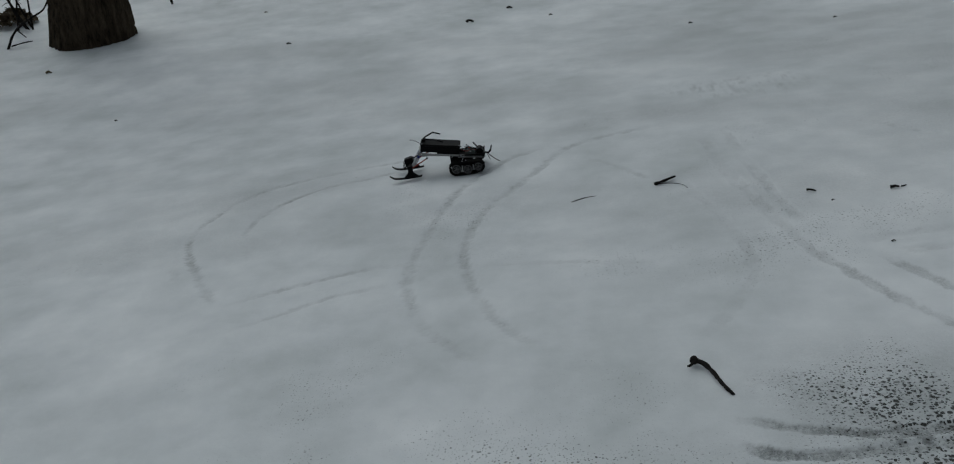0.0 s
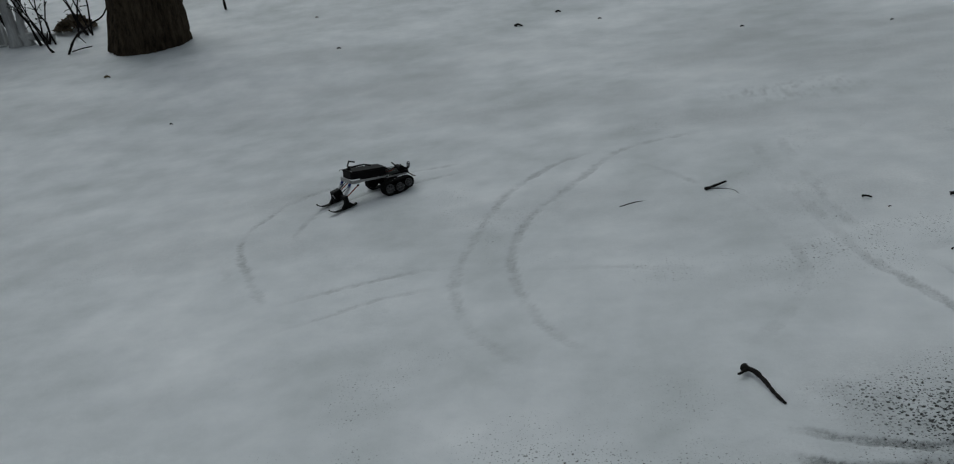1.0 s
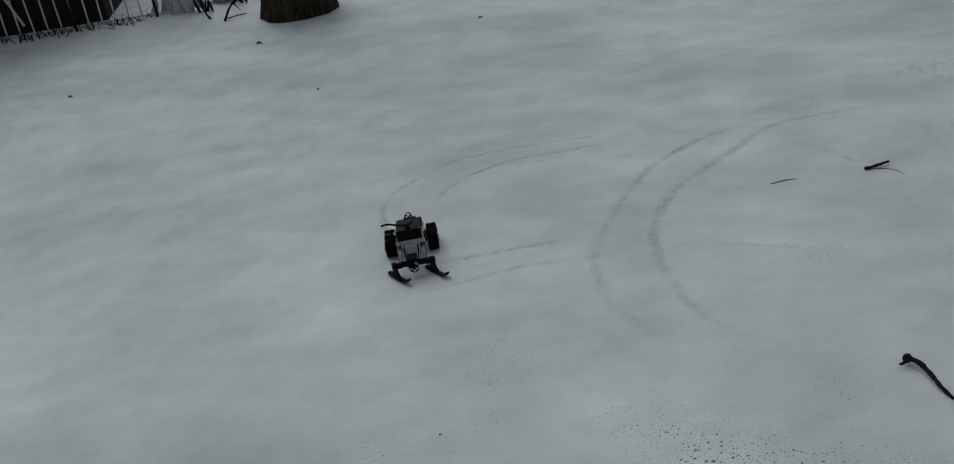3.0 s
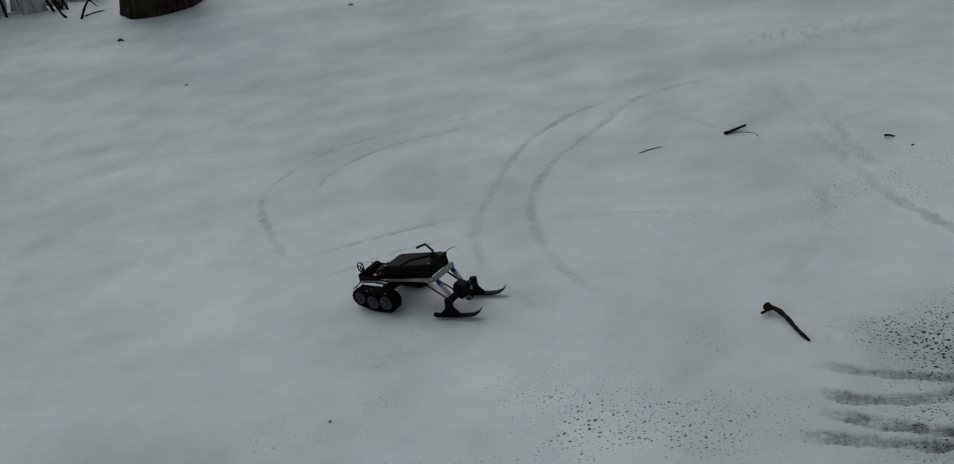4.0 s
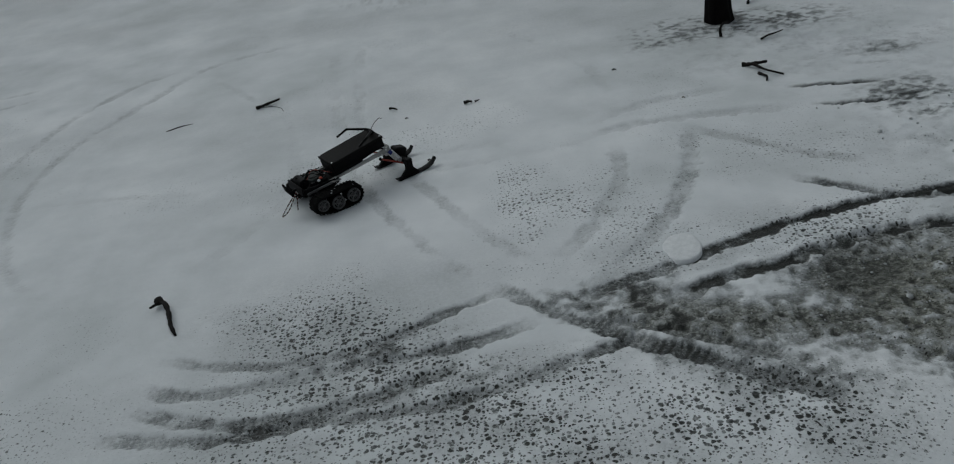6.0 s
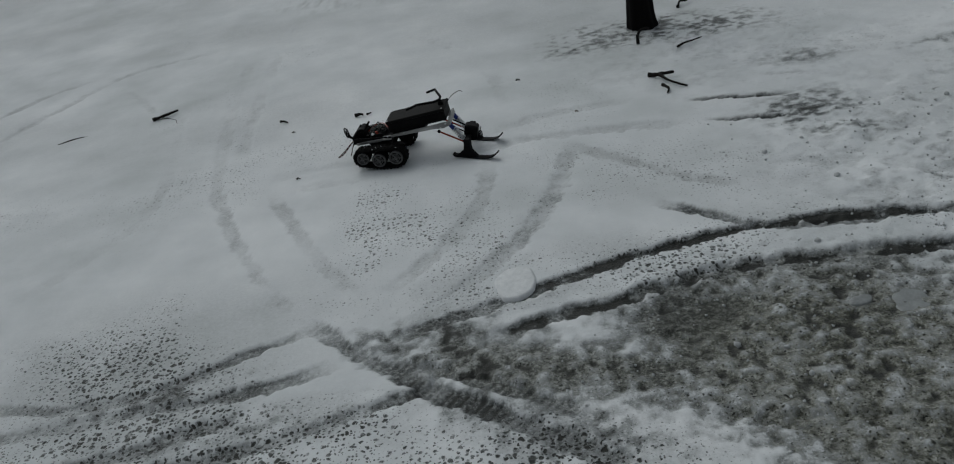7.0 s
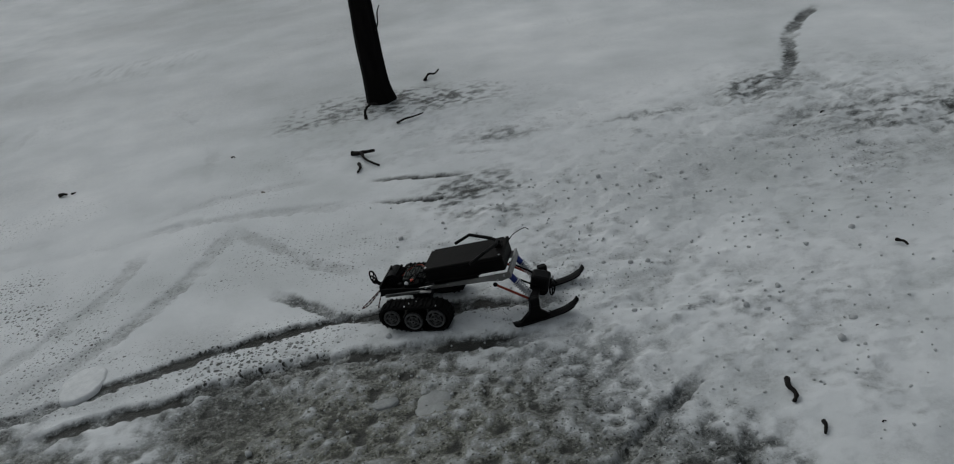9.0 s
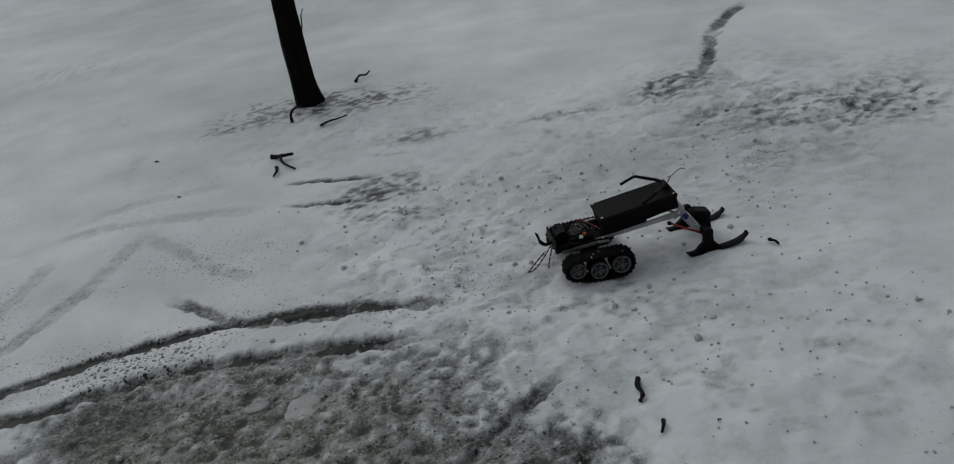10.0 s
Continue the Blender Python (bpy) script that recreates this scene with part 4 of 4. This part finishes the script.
def build_crawler():
    """A tracked toy on two skis; its origin is on the snow between the belts, x ahead, y to its left."""
    toy = tagged(new("snow_crawler"), "black radio-controlled snow crawler with tracks and front skis", "toy vehicle")
    wheels, skis = [], []
    for s in (1, -1):
        unit = part("track_belt", belt_mesh(), RUBBER, toy, "black rubber track belt with lugs", at=pose(0, s * 0.093, 0.002))
        turn = 180 if s > 0 else 0
        for x, z, r in ((0.060, 0.037, 0.0245), (0.000, 0.031, 0.0235), (-0.056, 0.041, 0.021)):
            rest = pose(x, -0.021 if s < 0 else 0.021, z, 0, 0, turn)
            wheels.append((part("wheel", rim_mesh(r), RIM_GREY, unit, "dirty grey spoked wheel", at=rest), rest, s, 0.033))
            bm = bmesh.new()
            disc(bm, r * 1.12, 0.034, pose(x, 0.0, z), 24)
            part("tyre", bm, RUBBER, unit, smooth=False)
        bm = bmesh.new()
        block(bm, (0.11, 0.012, 0.014), pose(0, -s * 0.030, 0.045), 0.002, 1)
        part("bogie_bar", bm, BLACK_PLASTIC, unit)
        bm = bmesh.new()
        for k in range(4):
            rng = random.Random(k + 11 * s)
            made = bmesh.ops.create_icosphere(bm, subdivisions=1, radius=rng.uniform(0.0018, 0.0035))["verts"]
            bmesh.ops.translate(bm, vec=(rng.uniform(-0.07, 0.07), -s * rng.uniform(-0.022, 0.01), 0.073 + 0.0 * k), verts=made)
        tagged(part("caked_snow", bm, LOOSE_SNOW, unit, "grey snow caked on the belt"), kind="stuff")
    # rear axle housing and gearbox
    bm = bmesh.new()
    tube(bm, [(0, -0.075, 0.045), (0, -0.03, 0.047), (0, 0.03, 0.047), (0, 0.075, 0.045)], [0.009, 0.010, 0.010, 0.009], 10)
    block(bm, (0.05, 0.045, 0.04), pose(0.0, 0, 0.055), 0.006)
    part("rear_axle", bm, BLACK_PLASTIC, toy)
    # rear tray with electronics
    bm = bmesh.new()
    block(bm, (0.135, 0.112, 0.006), pose(-0.025, 0, 0.078), 0.001, 1)
    for s in (-1, 1):
        block(bm, (0.135, 0.005, 0.020), pose(-0.025, s * 0.056, 0.086), 0.001, 1)
    block(bm, (0.005, 0.112, 0.03), pose(-0.094, 0, 0.088), 0.001, 1)
    part("rear_tray", bm, BLACK_PLASTIC, toy)
    for s in (-1, 1):
        bm = bmesh.new()
        block(bm, (0.105, 0.004, 0.009), pose(-0.03, s * 0.061, 0.083, 0, -6, 0), 0.001, 1)
        block(bm, (0.03, 0.012, 0.004), pose(0.03, s * 0.066, 0.090), 0.001, 1)
        part("tray_strip", bm, ALUMINIUM, toy, "scratched aluminium strip")
    bm = bmesh.new()
    disc(bm, 0.018, 0.055, pose(-0.070, 0.005, 0.100), 18)
    disc(bm, 0.008, 0.062, pose(-0.070, 0.005, 0.100), 12)
    part("motor", bm, BLACK_PLASTIC, toy, "black cylindrical motor")
    bm = bmesh.new()
    block(bm, (0.052, 0.060, 0.020), pose(-0.018, 0.012, 0.094, 0, -4, 0), 0.003)
    for i in range(7):
        block(bm, (0.003, 0.05, 0.006), pose(-0.038 + i * 0.0068, 0.012, 0.106, 0, -4, 0))
    part("speed_controller", bm, GREEN_BOARD, toy, "grey-green electronics with cooling fins")
    bm = bmesh.new()
    block(bm, (0.040, 0.022, 0.016), pose(-0.012, -0.036, 0.094, 0, -4, 12), 0.002)
    block(bm, (0.012, 0.010, 0.008), pose(-0.045, -0.036, 0.096, 0, 0, -15), 0.001)
    part("receiver", bm, BLACK_PLASTIC, toy)
    bm = bmesh.new()
    block(bm, (0.009, 0.009, 0.007), pose(-0.012, -0.034, 0.1055, 0, 0, 20), 0.001)
    part("connector", bm, ORANGE, toy, "orange-red plug")
    rng = random.Random(77)
    for i in range(7):
        bm = bmesh.new()
        y0 = rng.uniform(-0.045, 0.045)
        tube(bm, smooth_path([(-0.07 + 0.01 * i, y0, 0.10), (-0.04 + 0.008 * i, y0 + rng.uniform(-0.03, 0.03), 0.113 + rng.uniform(0, 0.008)), (0.0, rng.uniform(-0.04, 0.04), 0.110), (0.035, rng.uniform(-0.04, 0.04), 0.104)], 5), 0.0016, 5)
        part("wire", bm, RED if i == 2 else BLACK_PLASTIC, toy)
    for i in range(4):
        bm = bmesh.new()
        made = bmesh.ops.create_icosphere(bm, subdivisions=2, radius=rng.uniform(0.003, 0.0055))["verts"]
        for v in made:
            v.co = v.co * rng.uniform(0.7, 1.25)
        bmesh.ops.translate(bm, vec=(rng.uniform(-0.085, 0.02), rng.uniform(-0.05, 0.05), 0.103), verts=made)
        part("snow_lump", bm, LOOSE_SNOW, toy, "bit of snow thrown onto the tray", smooth=True)
    # side rails, wider towards the nose
    for s in (-1, 1):
        bm = bmesh.new()
        prof = ((-0.045, -0.001), (0.155, -0.002), (0.225, -0.001), (0.225, -0.015), (0.200, -0.021), (0.165, -0.016), (-0.045, -0.008))
        loops = []
        for y in (s * 0.0535, s * 0.0575):
            loops.append([bm.verts.new(PITCH @ Vector((x, y, z))) for x, z in prof])
        bm.faces.new(loops[0] if s < 0 else loops[0][::-1])
        bm.faces.new(loops[1][::-1] if s < 0 else loops[1])
        for k in range(len(prof)):
            bm.faces.new((loops[0][k], loops[0][k - 1], loops[1][k - 1], loops[1][k]))
        bmesh.ops.recalc_face_normals(bm, faces=bm.faces[:])
        rail = part("side_rail", bm, ALUMINIUM, toy, "scratched aluminium side rail")
        for x, z in ((0.21, -0.006), (0.19, -0.017), (0.06, -0.003), (0.0, -0.003)):
            bm = bmesh.new()
            disc(bm, 0.0028, 0.003, PITCH @ pose(x, s * 0.0590, z), 8)
            part("screw", bm, STEEL, rail)
    bm = bmesh.new()
    block(bm, (0.006, 0.115, 0.020), PITCH @ pose(0.224, 0, -0.006), 0.001, 1)
    part("front_plate", bm, ALUMINIUM, toy, "thin aluminium front plate")
    bm = bmesh.new()
    block(bm, (0.12, 0.05, 0.018), PITCH @ pose(0.07, 0, -0.014), 0.003)
    part("battery_tray", bm, BLACK_PLASTIC, toy)
    # the box with its lid
    bm = bmesh.new()
    block(bm, (0.208, 0.100, 0.035), PITCH @ pose(0.112, 0, 0.0195), 0.004)
    box = part("box", bm, BLACK_PLASTIC, toy, "black plastic project box")
    bm = bmesh.new()
    block(bm, (0.213, 0.105, 0.010), PITCH @ pose(0.112, 0, 0.041), 0.003)
    part("lid", bm, BOX_LID, box, "brownish-black lid")
    for x, y in ((0.012, 0.045), (0.012, -0.045), (0.210, 0.045), (0.210, -0.045)):
        bm = bmesh.new()
        made = bmesh.ops.create_cone(bm, cap_ends=True, segments=8, radius1=0.003, radius2=0.003, depth=0.002)["verts"]
        bmesh.ops.transform(bm, matrix=PITCH @ pose(x, y, 0.0462), verts=made)
        part("lid_screw", bm, STEEL, box)
    bm = bmesh.new()
    tube(bm, [PITCH @ Vector(p) for p in smooth_path([(0.0, -0.054, 0.008), (0.05, -0.0565, 0.010), (0.12, -0.0565, 0.007), (0.19, -0.0565, 0.012)], 5)], 0.0022, 6)
    part("side_wire", bm, RUBBER, toy)
    # handlebar
    bm = bmesh.new()
    block(bm, (0.018, 0.024, 0.010), PITCH @ pose(0.203, 0, 0.053), 0.002)
    tube(bm, [PITCH @ Vector(p) for p in ((0.203, 0, 0.050), (0.202, 0, 0.064))], [0.007, 0.006], 10)
    part("handlebar_stem", bm, BLACK_PLASTIC, toy)
    bm = bmesh.new()
    run = [(-0.094, 0.073, 0.066), (-0.052, 0.066, 0.077), (-0.009, 0.022, 0.065), (0, 0, 0.063), (-0.009, -0.022, 0.065), (-0.052, -0.066, 0.077), (-0.094, -0.073, 0.066)]
    tube(bm, run, [0.0042, 0.0042, 0.0046, 0.0046, 0.0046, 0.0042, 0.0042], 8)
    rest = PITCH @ pose(0.202, 0, 0)
    skis.append((part("handlebar", bm, BLACK_PLASTIC, toy, "black bent handlebar", at=rest), rest))
    # aerial
    bm = bmesh.new()
    tube(bm, [PITCH @ Vector(p) for p in smooth_path([(0.214, 0.030, 0.035), (0.232, 0.036, 0.052), (0.250, 0.040, 0.060), (0.268, 0.042, 0.064), (0.277, 0.041, 0.058)], 5)], 0.0011, 5)
    part("aerial", bm, RUBBER, toy, "thin curved black aerial wire")
    # front suspension
    for s in (-1, 1):
        top, foot = Vector((0.246, s * 0.046, 0.124)), Vector((0.295, s * 0.044, 0.056))
        d = (foot - top)
        bm = bmesh.new()
        tube(bm, [top, top + d * 0.08, top + d * 0.10, top + d * 0.40, top + d * 0.42], [0.0045, 0.0045, 0.0078, 0.0078, 0.004], 12)
        shock = part("shock_body", bm, BLUE, toy, "blue anodised shock absorber")
        bm = bmesh.new()
        tube(bm, [top + d * 0.38, foot], 0.004, 8)
        tube(bm, [foot - d * 0.06, foot], [0.008, 0.006], 10)
        part("shock_shaft", bm, STEEL, shock)
        bm = bmesh.new()
        side = Vector((d.z, 0, -d.x)).normalized()
        other = d.normalized().cross(side)
        coil = []
        for k in range(110):
            f = 0.30 + 0.64 * k / 109
            a = 2 * math.pi * 8 * k / 109
            coil.append(top + d * f + side * (math.cos(a) * 0.0098) + other * (math.sin(a) * 0.0098))
        tube(bm, coil, 0.0017, 5)
        part("spring", bm, STEEL, shock, "bare steel coil spring")
        bm = bmesh.new()
        tube(bm, [(0.212, s * 0.056, 0.098), (0.306, s * 0.056, 0.046)], 0.0032, 8)
        rod = part("link_rod", bm, RED, toy, "red link rod")
        for p in ((0.212, s * 0.056, 0.098), (0.306, s * 0.056, 0.046)):
            bm = bmesh.new()
            made = bmesh.ops.create_icosphere(bm, subdivisions=2, radius=0.006)["verts"]
            bmesh.ops.translate(bm, vec=p, verts=made)
            part("ball_joint", bm, BLACK_PLASTIC, rod)
        bm = bmesh.new()
        tube(bm, [(0.235, s * 0.03, 0.112), (0.308, s * 0.026, 0.072)], 0.0028, 6)
        part("upper_link", bm, BLACK_PLASTIC, toy)
    bm = bmesh.new()
    tube(bm, [(0.306, -0.072, 0.050), (0.306, -0.05, 0.053), (0.306, 0.05, 0.053), (0.306, 0.072, 0.050)], [0.011, 0.009, 0.009, 0.011], 10)
    block(bm, (0.020, 0.13, 0.010), pose(0.306, 0, 0.062), 0.002)
    part("front_axle", bm, BLACK_PLASTIC, toy)
    bm = bmesh.new()
    block(bm, (0.048, 0.046, 0.040), pose(0.316, -0.002, 0.074, 0, 14, 0), 0.008)
    disc(bm, 0.016, 0.040, pose(0.320, -0.002, 0.056), 16)
    part("steering_housing", bm, BLACK_PLASTIC, toy, "black gear and servo housing")
    bm = bmesh.new()
    block(bm, (0.004, 0.010, 0.022), pose(0.344, 0.012, 0.066, 0, 15, 0) @ pose(0, 0, 0, 20, 0, 0), 0.001, 1)
    part("servo_arm", bm, ALUMINIUM, toy, "bright servo arm")
    bm = bmesh.new()
    tube(bm, [(0.343 + 0.004 * math.cos(a), 0.0 + 0.017 * math.cos(a), 0.048 + 0.017 * math.sin(a)) for a in [2 * math.pi * k / 20 for k in range(21)]], 0.0022, 6, cap=False)
    block(bm, (0.003, 0.032, 0.004), pose(0.343, 0, 0.048, 45))
    block(bm, (0.003, 0.032, 0.004), pose(0.343, 0, 0.048, -45))
    part("front_ring", bm, BLACK_PLASTIC, toy, "black cross-spoked ring")
    # skis on upright plates
    for s in (-1, 1):
        prof = [(-0.060, 0.003), (-0.052, -0.001), (-0.02, -0.002), (0.03, -0.002), (0.068, 0.000), (0.090, 0.005), (0.105, 0.014), (0.113, 0.023)]
        bm = bmesh.new()
        rows = []
        for i, (x, z) in enumerate(smooth_path([(x, 0, z) for x, z in prof], 4) and [(v.x, v.z) for v in smooth_path([(x, 0, z) for x, z in prof], 4)]):
            w = 0.0125 * (0.75 if x > 0.10 else 1.0) * (0.8 if x < -0.055 else 1.0)
            rows.append([bm.verts.new((x, y, z + dz)) for y, dz in ((-w, 0.0), (w, 0.0), (w, 0.004), (0.003, 0.006), (-0.003, 0.006), (-w, 0.004))])
        for a, b in zip(rows, rows[1:]):
            for k in range(6):
                bm.faces.new((a[k], b[k], b[(k + 1) % 6], a[(k + 1) % 6]))
        bm.faces.new(rows[0])
        bm.faces.new(rows[-1][::-1])
        bmesh.ops.recalc_face_normals(bm, faces=bm.faces[:])
        rest = pose(0.308, s * 0.078, 0.007)
        ski = part("ski", bm, BLACK_PLASTIC, toy, "black plastic ski with upturned tip", at=rest)
        skis.append((ski, rest))
        bm = bmesh.new()
        prof = ((-0.042, 0.004), (0.036, 0.004), (0.014, 0.026), (0.010, 0.048), (-0.012, 0.048), (-0.016, 0.026))
        loops = [[bm.verts.new((x, y, z)) for x, z in prof] for y in (-0.006, 0.006)]
        bm.faces.new(loops[0])
        bm.faces.new(loops[1][::-1])
        for k in range(6):
            bm.faces.new((loops[0][k], loops[1][k], loops[1][k - 1], loops[0][k - 1]))
        bmesh.ops.recalc_face_normals(bm, faces=bm.faces[:])
        part("ski_mount", bm, BLACK_PLASTIC, ski)
        bm = bmesh.new()
        block(bm, (0.024, 0.020, 0.024), pose(0, 0, 0.052), 0.004)
        part("knuckle", bm, BLACK_PLASTIC, ski)
    # tail: levers, ring and cord
    bm = bmesh.new()
    tube(bm, [(-0.055, -0.012, 0.095), (-0.062, -0.012, 0.108), (-0.038, -0.012, 0.140)], [0.004, 0.004, 0.0035], 6)
    tube(bm, [(-0.085, 0.012, 0.095), (-0.078, 0.012, 0.122)], [0.004, 0.003], 6)
    part("lever", bm, BLACK_PLASTIC, toy, "black lever stick")
    bm = bmesh.new()
    tube(bm, smooth_path([(-0.094, 0, 0.082), (-0.115, 0, 0.080), (-0.128, 0, 0.092)], 4), 0.005, 8)
    tube(bm, [(-0.130 - 0.006 * math.sin(a), 0.014 * math.cos(a), 0.100 + 0.017 * math.sin(a)) for a in [2 * math.pi * k / 20 for k in range(21)]], 0.0024, 6, cap=False)
    block(bm, (0.003, 0.030, 0.0035), pose(-0.130, 0, 0.100, 45))
    block(bm, (0.003, 0.030, 0.0035), pose(-0.130, 0, 0.100, -45))
    part("tail_ring", bm, BLACK_PLASTIC, toy, "black cross-spoked ring on a bracket")
    for i, run in enumerate(([(-0.100, -0.012, 0.082), (-0.122, -0.020, 0.058), (-0.150, -0.026, 0.030), (-0.172, -0.022, 0.018), (-0.150, -0.010, 0.034), (-0.118, -0.010, 0.064)],
                             [(-0.100, -0.020, 0.080), (-0.112, -0.030, 0.050), (-0.120, -0.038, 0.026)])):
        path = smooth_path(run, 8)
        bm = bmesh.new()
        tube(bm, path, 0.0020, 6)
        for k, f in enumerate(bm.faces):
            f.material_index = 1 if (k // 6) % 3 == 1 else (2 if (k // 6) % 3 == 2 else 0)
        part("cord", bm, (CORD_WHITE, CORD_RED, BLACK_PLASTIC), toy, "red, white and black speckled cord")
    return toy, wheels, skis


# seconds, place, heading, ski angle, nose up, lean
DRIVE = [
    (0, -0.218, 4.407, 185.1, 8.0, 2.1, -0.8), (0.5, -0.581, 4.415, 197.3, 12.0, 1.4, 0.3), (1, -0.910, 4.342, 222.5, 11.0, 0.2, 0.8), (1.5, -1.144, 4.113, 242.1, 14.0, -0.2, 0.5), (2, -1.228, 3.859, 248.7, 15.0, -0.1, 0.2), (2.7, -1.232, 3.414, 277.6, 27.5, 0.1, -1.2),
    (3.5, -0.928, 2.877, 316.7, 27.4, -0.3, -1.2), (4, -0.566, 2.600, 336.5, 14.0, 0.3, -1.0), (4.5, -0.047, 2.391, 359.5, 7.0, -0.5, -1.0), (5, 0.413, 2.450, 377.5, 22.0, -0.8, -0.8), (5.5, 0.808, 2.546, 394.2, 22.7, -0.4, 0.7), (5.7, 0.933, 2.643, 396.5, 16.5, -0.4, 0.5),
    (6.2, 1.273, 2.929, 386.8, -4.0, -0.5, -0.4), (6.8, 1.655, 3.114, 361.5, -19.5, -0.6, -1.1), (7, 1.822, 3.108, 352.5, -20.7, -0.7, -1.5), (7.5, 2.181, 3.000, 332.2, -22.6, 0.3, -1.2), (8, 2.491, 2.787, 313.6, -9.3, 1.2, 1.9), (8.5, 2.788, 2.482, 318.9, 18.0, 2.0, 1.2),
    (9, 3.110, 2.295, 345.0, 28.0, 1.0, -0.4), (9.5, 3.454, 2.240, 373.1, 4.4, -0.8, -1.3), (10, 3.871, 2.305, 364.6, 5.6, -0.6, -1.3)]
toy, wheels, skis = build_crawler()


def level(x, y):
    """The snow's height under the whole toy."""
    return sum(height(x + dx, y + dy) for dx in (-0.1, 0, 0.1, 0.2) for dy in (-0.1, 0, 0.1)) / 12


def motions():
    walk(toy, [(t, pose(x, y, level(x, y) + 0.001, lean, -nose, a)) for t, x, y, a, turn, nose, lean in DRIVE])
    # skis and handlebar steer together
    for ski, rest in skis:
        walk(ski, [(t, rest @ pose(0, 0, 0, 0, 0, turn)) for t, x, y, a, turn, nose, lean in DRIVE])
    # wheels roll by the way that the toy has gone
    gone = [0.0]
    for a, b in zip(DRIVE, DRIVE[1:]):
        gone.append(gone[-1] + math.hypot(b[1] - a[1], b[2] - a[2]))
    times = [r[0] for r in DRIVE]
    for wheel, rest, s, radius in wheels:
        rows = []
        for k in range(201):
            t = k * 0.05
            roll = math.degrees(float(np.interp(t, times, gone)) / radius)
            rows.append((t, rest @ pose(0, 0, 0, 0, -roll if s > 0 else roll, 0)))
        walk(wheel, rows)


motions()
